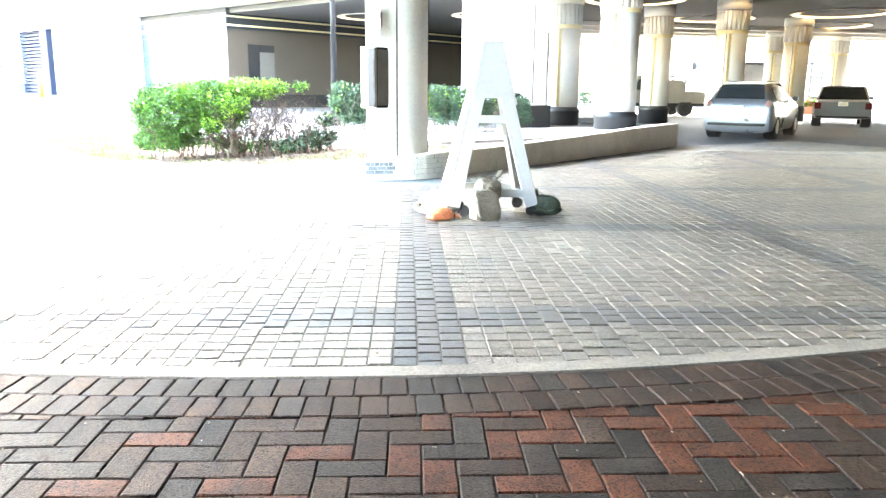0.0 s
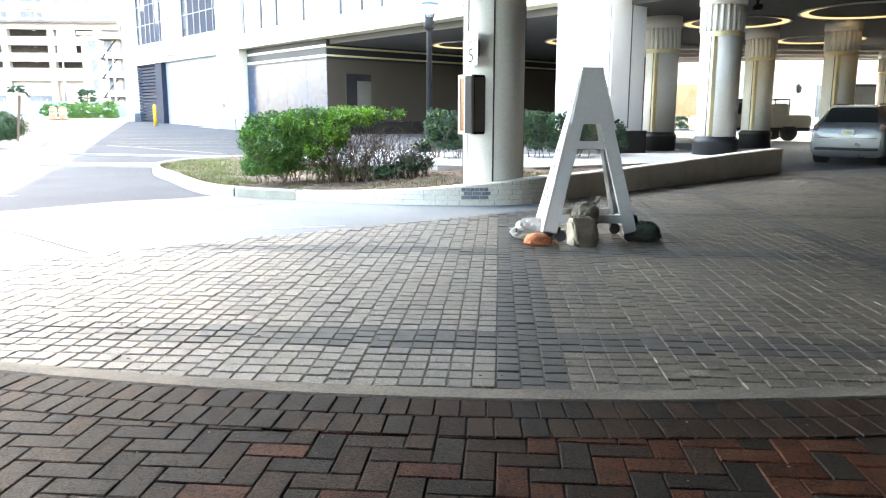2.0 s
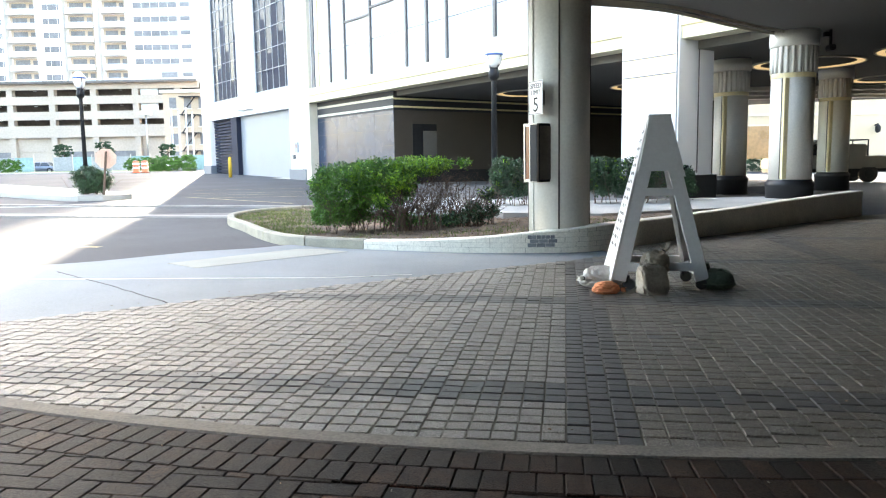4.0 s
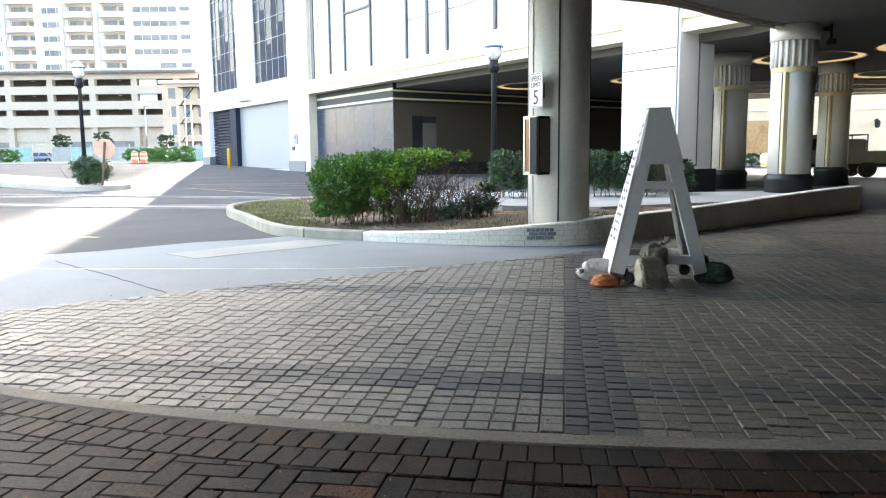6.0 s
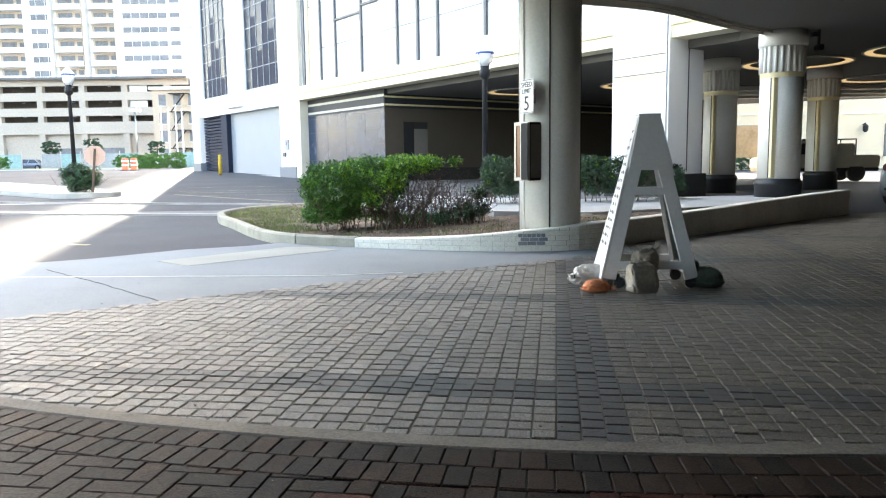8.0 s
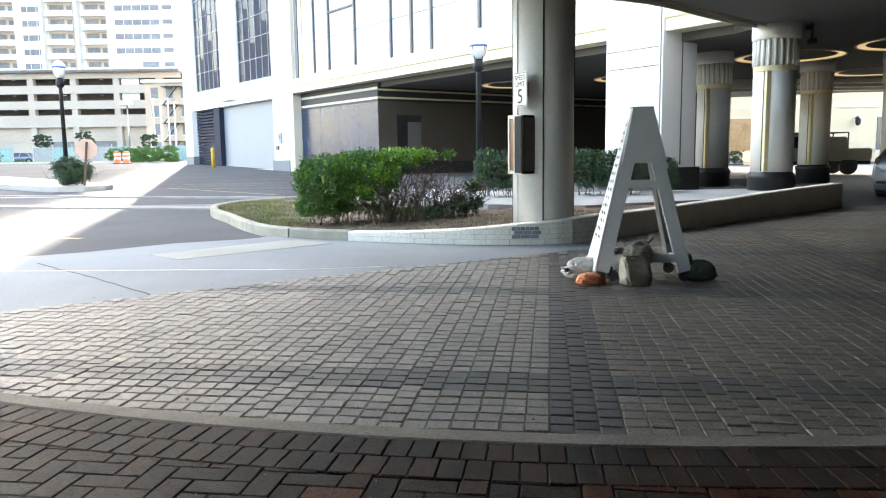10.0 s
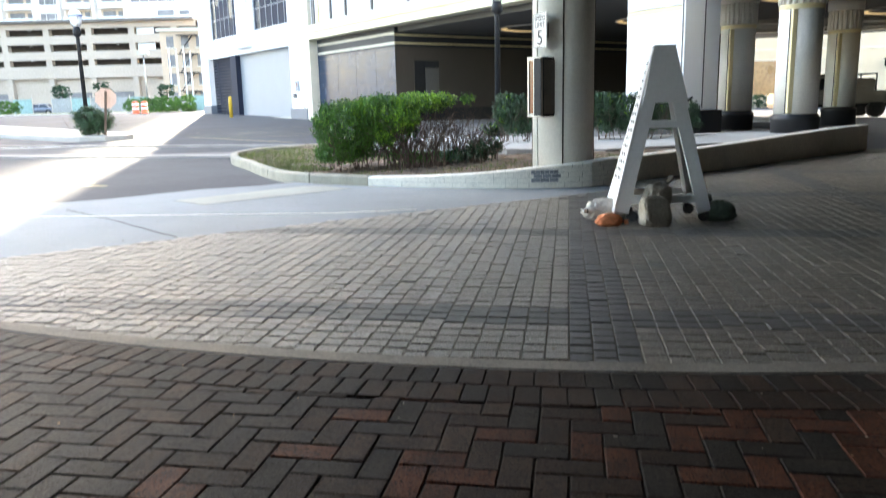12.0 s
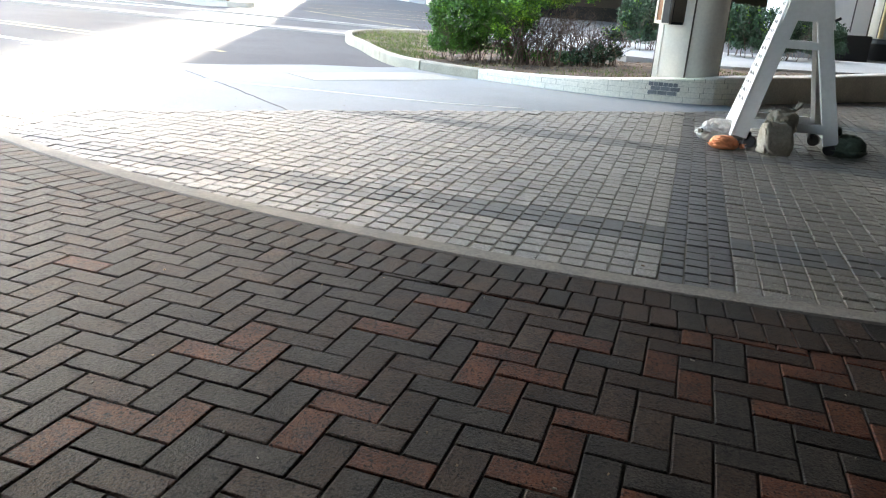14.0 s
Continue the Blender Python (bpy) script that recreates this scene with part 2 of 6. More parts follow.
def slab(points, z0, z1, bm=None):
    """A flat slab over an outline; z0 and z1 may be functions of x, y."""
    bm = bm or bmesh.new()
    f0 = z0 if callable(z0) else (lambda x, y: z0)
    f1 = z1 if callable(z1) else (lambda x, y: z1)
    lo = [bm.verts.new((x, y, f0(x, y))) for x, y in points]
    hi = [bm.verts.new((x, y, f1(x, y))) for x, y in points]
    bm.faces.new(hi)
    bm.faces.new(list(reversed(lo)))
    for i in range(len(points)):
        j = (i + 1) % len(points)
        bm.faces.new((lo[i], lo[j], hi[j], hi[i]))
    bmesh.ops.recalc_face_normals(bm, faces=bm.faces[:])
    return bm


def smooth_line(points, step=0.25):
    """Points along a smooth curve through the given ones."""
    p = [Vector(q) for q in points]
    out = []
    for i in range(len(p) - 1):
        a, b, c, d = p[max(i - 1, 0)], p[i], p[i + 1], p[min(i + 2, len(p) - 1)]
        n = max(1, int((c - b).length / step))
        for k in range(n):
            t = k / n
            out.append(0.5 * (2 * b + (c - a) * t + (2 * a - 5 * b + 4 * c - d) * t * t + (3 * b - a - 3 * c + d) * t ** 3))
    return out + [p[-1]]


def ribbon(line, width, z0, z1, bm=None, bevel=0.0):
    """A wall or kerb along a line (x, y), width to its left; z1 may be a function of the share of its length."""
    bm = bm or bmesh.new()
    n, rows = len(line), []
    for i, p in enumerate(line):
        d = (line[min(i + 1, n - 1)] - line[max(i - 1, 0)]).normalized()
        q = Vector((p.x - d.y * width, p.y + d.x * width))
        top = z1(i / (n - 1)) if callable(z1) else z1
        low = z0(p.x, p.y) if callable(z0) else z0
        b = bevel
        e, f = p.lerp(q, b / width), p.lerp(q, 1 - b / width)
        rows.append([bm.verts.new(v) for v in ((p.x, p.y, low), (p.x, p.y, top - b), (e.x, e.y, top), (f.x, f.y, top), (q.x, q.y, top - b), (q.x, q.y, low))])
    for r, s in zip(rows, rows[1:]):
        for i in range(5):
            bm.faces.new((r[i], s[i], s[i + 1], r[i + 1]))
    bm.faces.new(rows[0])
    bm.faces.new(list(reversed(rows[-1])))
    bmesh.ops.recalc_face_normals(bm, faces=bm.faces[:])
    return bm


def from_arrays(name, verts, faces, material, parent=None):
    me = bpy.data.meshes.new(name)
    me.from_pydata(verts.tolist() if hasattr(verts, "tolist") else verts, [], faces.tolist() if hasattr(faces, "tolist") else faces)
    for m in material if isinstance(material, list) else [material]:
        me.materials.append(m)
    ob = new(name, me)
    ob.parent = parent
    return ob


def step(a, b, v):
    t = min(1.0, max(0.0, (v - a) / (b - a)))
    return t * t * (3 - 2 * t)


def rise(x, y):
    """The height of the ground: level under the canopy, climbing towards the service entrance."""
    return min(0.74, max(0.0, (y - 18) * 0.0265)) * step(6.0, -2.0, x) + 0.3 * step(60, 140, y)


# ---- ground ----
xs = np.unique(np.concatenate([np.linspace(-1500, -100, 15), np.linspace(-100, -30, 15), np.linspace(-30, 12, 43), np.linspace(12, 100, 23), np.linspace(100, 1500, 15)]))
ys = np.unique(np.concatenate([np.linspace(-600, -20, 12), np.linspace(-20, 16, 10), np.linspace(16, 60, 45), np.linspace(60, 150, 19), np.linspace(150, 2000, 15)]))
gv = [(x, y, rise(x, y) - 0.03) for y in ys for x in xs]
nx = len(xs)
gf = [(j * nx + i, j * nx + i + 1, (j + 1) * nx + i + 1, (j + 1) * nx + i) for j in range(len(ys) - 1) for i in range(nx - 1)]
ground = from_arrays("ground", gv, gf, ASPHALT)
tagged(ground, "dark worn asphalt ground reaching to the horizon", "ground", kind="structure")

CX, CY = 1.9, 13.9                 # centre of the round drive
R_IN, R_OUT = 10.94, 11.06         # concrete band between pavers and bricks
E1, E2 = Vector((0.988, -0.156)), Vector((0.156, 0.988))   # the pavers' rows and columns


def arc(r, a0, a1, n):
    return [Vector((CX + r * math.cos(radians(a0 + (a1 - a0) * i / n)), CY + r * math.sin(radians(a0 + (a1 - a0) * i / n)))) for i in range(n + 1)]


# far edge of the paver field, towards the concrete apron
FIELD_EDGE = [(-4.62, 5.02), (-3.39, 5.68), (-2.34, 6.33), (-1.49, 6.87), (-0.48, 7.48), (0.4, 8.06), (1.41, 8.63), (2.1, 9.2)]
field_line = smooth_line(FIELD_EDGE)
field = [(p.x, p.y) for p in field_line] + [(2.6, 10.2), (4.8, 11.9), (8.1, 14.6), (12, 16), (14, 10)] + [(p.x, p.y) for p in reversed(arc(R_IN + 0.05, 234, 322, 60))]
paver_bed = part("paver_bed", slab(field, -0.05, -0.006), BED)
tagged(paver_bed, "sandy joint bed under the grey paver drive", "paving", kind="structure")
bricks_bed = [(p.x, p.y) for p in arc(R_OUT - 0.05, 227, 322, 60)] + [(14, -10), (-12, -10), (-12, 0.5)]
brick_floor = part("brick_floor", slab(bricks_bed, -0.06, -0.0105), BRICKBED)
tagged(brick_floor, "herringbone brick floor with dark joints", "paving", kind="structure")
band = part("concrete_band", ribbon(arc(R_OUT, 226, 322, 140), R_OUT - R_IN, -0.05, 0.006, bevel=0.008), BAND)
tagged(band, "worn concrete band between bricks and pavers", "kerb", kind="structure")

apron_far = [(-16, 6.0), (-6.2, 8.2), (-4.3, 9.35), (-3.44, 10.2), (-2.7, 10.5), (-2.2, 10.95)]
apron = [(p.x, p.y) for p in field_line] + [(2.0, 9.6), (1.0, 9.6), (-1.0, 10.2), (-2.2, 10.95)] + list(reversed(apron_far[:-1])) + [(-16, -3.0), (-12, 0.6), (-5.6, 5.75), (-5.2, 5.35)]
apron_ob = part("concrete_apron", slab(apron, -0.06, -0.006), APRON)
tagged(apron_ob, "blue-grey concrete apron beside the pavers", "pavement", kind="structure")
PATCHC = mat("patch_concrete", (0.29, 0.295, 0.265), 0.8, grain=80, blotch=0.9, vary=0.25, bump=0.2)
patch = part("pale_patch", slab([(-3.36, 8.98), (-2.86, 8.53), (-1.30, 9.88), (-1.72, 10.25), (-2.05, 10.3)], -0.02, -0.002), PATCHC)
tagged(patch, "pale repaired concrete patch", "pavement", kind="structure")
EDGEC = mat("worn_edge_concrete", (0.27, 0.262, 0.25), 0.85, grain=60, blotch=1.5, vary=0.35, bump=0.3)
GUTTER = mat("gravelly_concrete", (0.145, 0.135, 0.13), 0.85, grain=60, blotch=1.5, vary=0.4, bump=0.4)


def across(x0, x1, y, n=36):
    """A line over the road, falling back to the left of the planter."""
    return [Vector((x0 + (x1 - x0) * i / n, y - 0.24 * (x0 + (x1 - x0) * i / n + 5.0))) for i in range(n + 1)]


gutter = part("gutter_strip", ribbon(across(-32, -4.6, 17.3), 3.2, -0.05, lambda f: max(-0.012, rise(-10, 17.3 + 0.24 * (27.4 * (1 - f) - 0.4)) - 0.012)), GUTTER)
tagged(gutter, "grey gravelly concrete strip across the asphalt", "pavement", kind="structure")
for y, w, h in ((17.02, 0.36, 0.006), (20.1, 0.20, 0.078)):
    edge_strip = part("gutter_edge", ribbon(across(-32, -4.7 if y < 18 else -3.2, y), w, -0.05, lambda f, y=y, h=h: max(h, rise(-10, y + 0.24 * 27 * (1 - f)) + 0.01)), EDGEC)
    tagged(edge_strip, "pale concrete edge of the crossing strip", "pavement", kind="structure")
CRACK = mat("dark_crack", (0.05, 0.05, 0.05), 0.9, grain=50, blotch=5, vary=0.3, bump=0.2)
crack = part("apron_crack", ribbon([Vector((p.x + 0.02 * noise.noise((p.x * 5, p.y * 5, 1)), p.y + 0.02 * noise.noise((p.x * 5, p.y * 5, 7)))) for p in smooth_line([(-4.4, 8.4), (-4.26, 8.26), (-3.28, 7.31), (-2.8, 6.8), (-2.37, 6.35)], 0.08)], 0.012, -0.02, -0.003), CRACK)
tagged(crack, "dark crack across the concrete apron", "crack", kind="structure")


WORNWHITE = mat("worn_white_paint", (0.6, 0.6, 0.58), 0.7, grain=60, blotch=4, vary=0.25, bump=0.1)


def paint(name, a, b, w, material, label):
    a, b = Vector(a), Vector(b)
    n = max(1, int((b - a).length / 1.0))
    line = [a.lerp(b, i / n) for i in range(n + 1)]
    bm = bmesh.new()
    d = (b - a).normalized()
    side = Vector((-d.y, d.x)) * w / 2
    rows = [[bm.verts.new((*(p + s), max(rise(p.x, p.y) - 0.03, -0.03) + 0.005)) for s in (side, -side)] for p in line]
    for r, s in zip(rows, rows[1:]):
        bm.faces.new((r[0], r[1], s[1], s[0]))
    bmesh.ops.recalc_face_normals(bm, faces=bm.faces[:])
    return tagged(part(name, bm, material), label, "road marking", kind="structure")


for a, b in (((-9.2, 26.5), (-4.4, 26.6)), ((-8.6, 25.6), (-4.2, 25.4)), ((-8.7, 24.8), (-4.4, 21.3)), ((-7.6, 24.2), (-3.9, 24.3)), ((-9.6, 28.5), (-4.8, 28.9))):
    paint("yellow_line", a, b, 0.10, FADED, "faded yellow painted line on asphalt")
for off in (0.0, 0.42):
    paint("yellow_line", (-18.0, 15.5 + off), (-5.2 - off, 11.15 + 1.3 * off), 0.13, FADED, "faded yellow double line on asphalt")
paint("arrow_shaft", (-9.6, 10.95), (-7.6, 10.25), 0.16, WORNWHITE, "worn white painted arrow on asphalt")
arrow = part("arrow_head", slab([(-7.75, 9.95), (-6.95, 10.03), (-7.5, 10.6)], -0.032, -0.024), WORNWHITE)
tagged(arrow, "worn white painted arrow head on asphalt", "road marking", kind="structure")
paint("white_line", (-26, 22.5), (-10.5, 21.5), 0.25, WORNWHITE, "worn white painted line on asphalt")
line = part("white_joint", ribbon([Vector(p) for p in ((-9, 8.3), (-3.79, 7.8), (-1.19, 7.62), (-0.35, 7.75))], 0.03, -0.02, -0.002), WORNWHITE)
tagged(line, "thin white line along the apron", "road marking", kind="structure")

# ---- planter with kerb and retaining wall ----
kerb_pts = [(-3.0, 19.6), (-4.3, 18.2), (-4.75, 16.6), (-4.4, 15.0), (-3.69, 13.5), (-3.05, 12.1), (-2.47, 11.1), (-1.8, 10.52), (-1.12, 10.15)]
kerb_line = smooth_line(kerb_pts)
wall_pts = [(-1.12, 10.15), (-0.035, 9.67), (0.6, 9.48), (1.1, 9.42), (1.6, 9.43), (2.1, 9.66), (3.2, 10.55), (4.8, 11.85), (8.1, 14.6)]
wall_line = smooth_line(wall_pts)


def wall_top(f):
    return 0.12 + 0.21 * step(0.0, 0.32, f) + 0.14 * step(0.32, 1.0, f)


planter = thing("planter", Matrix.Identity(4), "curved planting bed with a kerb and painted block wall", "planter", kind="structure")
# kerb stones, each about 1.1 m long
n_stone = 9
per = len(kerb_line) / n_stone
for i in range(n_stone):
    seg = kerb_line[int(i * per): int((i + 1) * per) + 1]
    if len(seg) > 1:
        a, b = seg[0].copy(), seg[-1].copy()
        seg = [p.copy() for p in seg]
        seg[0] = a.lerp(seg[1], 0.05)
        seg[-1] = b.lerp(seg[-2], 0.05)
        part("kerb_stone", ribbon(seg, 0.15, -0.1, 0.13, bevel=0.02), KERB, planter)
part("retaining_wall", ribbon(wall_line, 0.22, -0.1, wall_top, bevel=0.015), WALLPAINT, planter, "cream painted block wall")


def soil_z(x, y):
    return 0.07 + 0.16 * step(-2.0, 2.5, x)


bm = bmesh.new()
sx, sy = np.linspace(-5, 8.2, 150), np.linspace(9.3, 19.5, 115)


def inset(line, w):
    out = []
    for i, p in enumerate(line):
        d = (line[min(i + 1, len(line) - 1)] - line[max(i - 1, 0)]).normalized()
        out.append((p.x - d.y * w, p.y + d.x * w))
    return out


poly = [Vector(p) for p in inset(kerb_line, 0.09) + inset(wall_line, 0.13)[1:] + [(8.0, 15.2), (5.0, 13.6), (2.6, 12.6), (1.0, 13.2), (-1.0, 16.0)]]


def inside(x, y, pts):
    hit = False
    for i in range(len(pts)):
        a, b = pts[i], pts[i - 1]
        if (a[1] > y) != (b[1] > y) and x < (b[0] - a[0]) * (y - a[1]) / (b[1] - a[1]) + a[0]:
            hit = not hit
    return hit


soil_v = {}
for i in range(len(sx) - 1):
    for j in range(len(sy) - 1):
        if inside((sx[i] + sx[i + 1]) / 2, (sy[j] + sy[j + 1]) / 2, poly):
            quad = []
            for a, b in ((i, j), (i + 1, j), (i + 1, j + 1), (i, j + 1)):
                if (a, b) not in soil_v:
                    x, y = sx[a], sy[b]
                    soil_v[a, b] = bm.verts.new((x, y, soil_z(x, y) - 0.02 + 0.05 * noise.noise((x * 1.7, y * 1.7, 0)) + 0.02 * noise.noise((x * 7, y * 7, 3))))
                quad.append(soil_v[a, b])
            bm.faces.new(quad)
part("soil", bm, SOIL, planter, "brown mulch with dry leaves", smooth=True)
walkway = part("walkway", slab([(-1.3, 16.0), (1.0, 13.1), (2.6, 12.5), (5.0, 13.5), (8.05, 15.2), (8.05, 14.75), (8.6, 17.0), (8, 17.2), (3, 16.6), (-1.0, 20.0), (-3.0, 19.7)], -0.1, 0.26), PALE)
tagged(walkway, "pale concrete walkway behind the planter", "pavement", kind="structure")
plaza = part("sidewalk", slab([(-3.0, 19.9), (3, 16.8), (8.5, 17.2), (9, 26), (14, 26), (14, 40), (4, 44), (-6, 36)], -0.1, lambda x, y: max(0.15, rise(x, y) + 0.02)), DRIVE)
tagged(plaza, "grey concrete floor under the hotel overhang", "pavement", kind="structure")
# joints of the painted blocks
JOINT = mat("painted_joint", (0.52, 0.49, 0.42), 0.8, grain=40, blotch=6, vary=0.3, bump=0.2)
wn_pts = len(wall_line)
outer = inset(wall_line, -0.002)
for z, lo, hi in ((0.062, 0.0, 0.36), (0.125, 0.04, 0.36), (0.188, 0.12, 0.36), (0.25, 0.2, 0.36)):
    part("block_joint", ribbon([Vector(q) for q in outer][int(wn_pts * lo):int(wn_pts * hi)], 0.004, z, z + 0.004), JOINT, planter)
jr = random.Random(3)
fine_line = [Vector(q) for q in inset(smooth_line(wall_pts, 0.05), -0.002)]
n_fine = int(len(fine_line) * 0.36)
for k in range(5):
    z0 = 0.063 * k
    i = 2 + (k % 2) * 2
    while i < n_fine:
        top = wall_top(i / len(fine_line)) - 0.018
        q = fine_line[i]
        if top > z0 + 0.02 and jr.random() < 0.75:
            part("block_joint", box(q.x - 0.0025, q.x + 0.0025, q.y - 0.002, q.y + 0.008, max(0.0, z0), min(z0 + 0.062, top)), KERB if jr.random() < 0.3 else JOINT, planter)
        i += jr.choice((3, 4, 4, 5))
# unpainted block patch in the wall
block_patch = thing("bare_blocks", Matrix.Translation((1.22, 9.405, 0)), "patch of bare grey blocks in the painted wall", "blocks", kind="structure")
BARE = mat("bare_block", (0.25, 0.26, 0.28), 0.85, grain=60, blotch=6, vary=0.3, bump=0.4, spread=0.18)
for r in range(3):
    n = 6 if r == 2 else 3
    for c in range(n):
        w = 0.345 / n
        x = -0.19 + w * c + (0.03 if r == 1 else 0)
        part("block", box(x, x + w - 0.006, -0.004, 0.02, 0.075 + 0.05 * r, 0.12 + 0.05 * r, 0.003), BARE, block_patch)

# ---- canopy, ceilings and the hotel ----
CEILING = 3.8
canopy_line = smooth_line([(-4.2, -30), (-4.2, -4), (-4.0, 2.0), (-3.2, 6.5), (-1.2, 10.6), (1.6, 12.6), (3.9, 13.7), (5.73, 15.35), (7.3, 16.6)], 0.5)
U, N = Vector((-0.589, 0.808)), Vector((-0.808, -0.589))
O = Vector((-6.25, 35.1))


def on_facade(s, d):
    p = O + U * s + N * d
    return (p.x, p.y)


cover = [(p.x, p.y) for p in canopy_line] + [on_facade(-22, -0.4), on_facade(-0.3, -0.4), on_facade(-0.3, -14), (20, 36), (45, 33), (45, -30)]
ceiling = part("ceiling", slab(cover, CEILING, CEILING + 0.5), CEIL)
tagged(ceiling, "plaster ceiling of the hotel canopy", "ceiling", kind="structure")
edge = part("canopy_fascia", ribbon(list(reversed(canopy_line)), 0.25, CEILING - 0.06, CEILING + 1.0), CREAM)
tagged(edge, "curved cream canopy edge", "trim", kind="structure")
# unseen mass over the rear of the canopy, added to cast shade
tower = part("unseen_block", box(-4.0, 45, -30, -4, CEILING + 0.5, 40), WHITEW)
tagged(tower, "unseen white block added above the canopy to block light", "building", kind="structure")
# added out of view: closes the rear and holds back bounced light
back_wall = part("wall_back", box(-4.2, 45, -10.4, -10, -0.05, CEILING), TAUPE)
tagged(back_wall, "unseen taupe wall added behind the camera", "wall", kind="structure")
# added out of view: cuts the eastern light on the right-hand pavers
east_wall = part("wall_east", box(28, 28.4, -10, 27, -0.05, CEILING), TAUPE)
tagged(east_wall, "unseen taupe wall added to cut light from the east", "wall", kind="structure")

# added out of view: keeps western sky light off the near paving
west_wall = part("wall_west", box(-4.4, -4.0, -10, 2.6, -0.05, CEILING), TAUPE)
tagged(west_wall, "unseen taupe wall added to block light from the west", "wall", kind="structure")

FAC = Matrix(((U.x, N.x, 0, O.x), (U.y, N.y, 0, O.y), (0, 0, 1, 0), (0, 0, 0, 1)))
hotel = thing("hotel_facade", FAC, "white hotel facade with cornice, shutter door and tall dark windows", "building")
TOPZ = 16.0
HIGH = 60.0
SOF = 4.0


def fb(name, s0, s1, d0, d1, z0, z1, material, label="", bevel=0.0, parent=None):
    return part(name, box(min(s0, s1), max(s0, s1), min(d0, d1), max(d0, d1), z0, z1, bevel), material, parent or hotel, label)


# left block: white piers, shutter, louvre, tall windows
fb("pier", 14.1, 15.4, -0.5, 0.1, 0.4, TOPZ, WHITEW)
fb("pier_plinth", 14.05, 15.45, -0.5, 0.14, 0.4, 1.2, PLINTH, "slate grey plinth")
fb("pier", 0.75, 2.2, -0.5, 0.12, 0.3, TOPZ, WHITEW)
fb("pier_plinth", 0.4, 2.25, -0.5, 0.2, 0.3, 0.95, PLINTH, "slate grey plinth")
fb("side_pier", -0.12, 0.75, -0.6, 0.16, 0.3, TOPZ, CREAM, "cream pier")
fb("pier_joint", 0.73, 0.76, 0.05, 0.165, 0.95, TOPZ, FIN, "dark joint")
fb("spandrel", 2.2, 14.1, -0.5, 0.0, 3.95, 5.0, WHITEW)
fb("upper_wall", 6.75, 9.2, -0.5, 0.0, 5.0, TOPZ, WHITEW)
fb("upper_wall_end", 13.4, 14.1, -0.5, 0.0, 5.0, TOPZ, WHITEW)
fb("pilaster", 7.2, 8.7, -0.05, 0.22, 4.5, TOPZ, WHITEW, "white pilaster between the windows")
fb("pilaster_foot", 7.05, 8.85, -0.05, 0.32, 4.2, 4.6, WHITEW, "stepped foot of the pilaster", 0.03)
for z in (9.5, 12.6):
    fb("ledge", 14.2, 15.6, -0.1, 0.18, z, z + 0.3, WHITEW, "small white ledge", 0.02)
fb("dark_corner", 9.85, 10.75, -0.5, -0.05, 0.4, 3.95, LOUVRE, "navy door post")
fb("door_recess", 2.15, 14.2, -0.6, -0.5, 0.3, 4.0, NAVY)
shutter = fb("shutter_door", 2.2, 9.85, -0.42, -0.32, 0.3, 3.95, SHUTTER, "pale grey roller shutter")
for i in range(12):
    fb("shutter_rib", 2.22, 9.83, -0.325, -0.317, 0.5 + 0.3 * i, 0.505 + 0.3 * i, SHUTTER, parent=shutter)
fb("shutter_kerb", 2.2, 9.85, -0.3, 0.25, 0.3, 0.52, PALE, "low concrete sill")
for i in range(19):
    fb("louvre", 10.75, 14.1, -0.36, -0.22, 0.62 + 0.18 * i, 0.74 + 0.18 * i, LOUVRE, "navy louvre blade" if i == 0 else "")
for k, (a, b) in enumerate(((2.2, 6.75), (9.2, 13.4))):
    win = fb("window", a, b, -0.3, -0.12, 5.0, TOPZ, WINGLASS, "tall dark gridded window")
    for i in range(7):
        q = a + (b - a) * i / 6
        fb("mullion", q - 0.02, q + 0.02, -0.13, -0.09, 5.0, TOPZ, SHUTTER, parent=win)
    for i in range(11):
        z = 5.05 + 1.05 * i
        fb("transom", a, b, -0.13, -0.095, z - 0.018, z + 0.018, SHUTTER, parent=win)
    # dark panels added over the glass in place of its uneven reflections
    for i in range(5):
        q = a + (b - a) * (i + 0.5) / 6
        fb("dark_pane", q - 0.28, q + 0.28, -0.124, -0.117, 5.1, 6.0 + 0.9 * ((i * 7 + k * 3) % 5), LOUVRE, "dark panel added to imitate uneven reflections" if i == 0 else "", parent=win)
notice = fb("fixture", 1.25, 1.6, 0.12, 0.18, 1.75, 2.25, SHUTTER, "small notice on the pier")
fb("fixture_mark", 1.36, 1.49, 0.178, 0.184, 1.98, 2.15, REDDISH, "red mark", parent=notice)
fb("switch_box", 1.62, 1.85, 0.12, 0.2, 1.45, 1.65, FIN, "small dark switch box")
# upper wall of the overhang: pale panels with dark mullions above a cream cornice
fb("cornice", -0.14, -24.2, -0.35, 0.25, SOF, SOF + 0.30, CORNICE, "pale yellow cornice")
fb("cornice_line", -0.13, -24.2, -0.3, 0.30, SOF + 0.30, SOF + 0.36, GOLD, "pale gold moulding")
fb("cornice_cap", -0.14, -24.2, -0.35, 0.2, SOF + 0.36, SOF + 0.62, CORNICE)
edges = [-0.12, -1.9, -3.25, -5.41, -8.03, -9.37, -10.58, -13.16, -15.9, -18.7, -21.5, -24.2]
for a, b in zip(edges, edges[1:]):
    for z0, z1 in ((SOF + 0.62, 6.1), (6.13, 8.0), (8.03, 10.6), (10.64, 13.2), (13.24, TOPZ)):
        fb("wall_panel", a - 0.015, b + 0.015, -0.35, 0.0, z0, z1, PANEL)
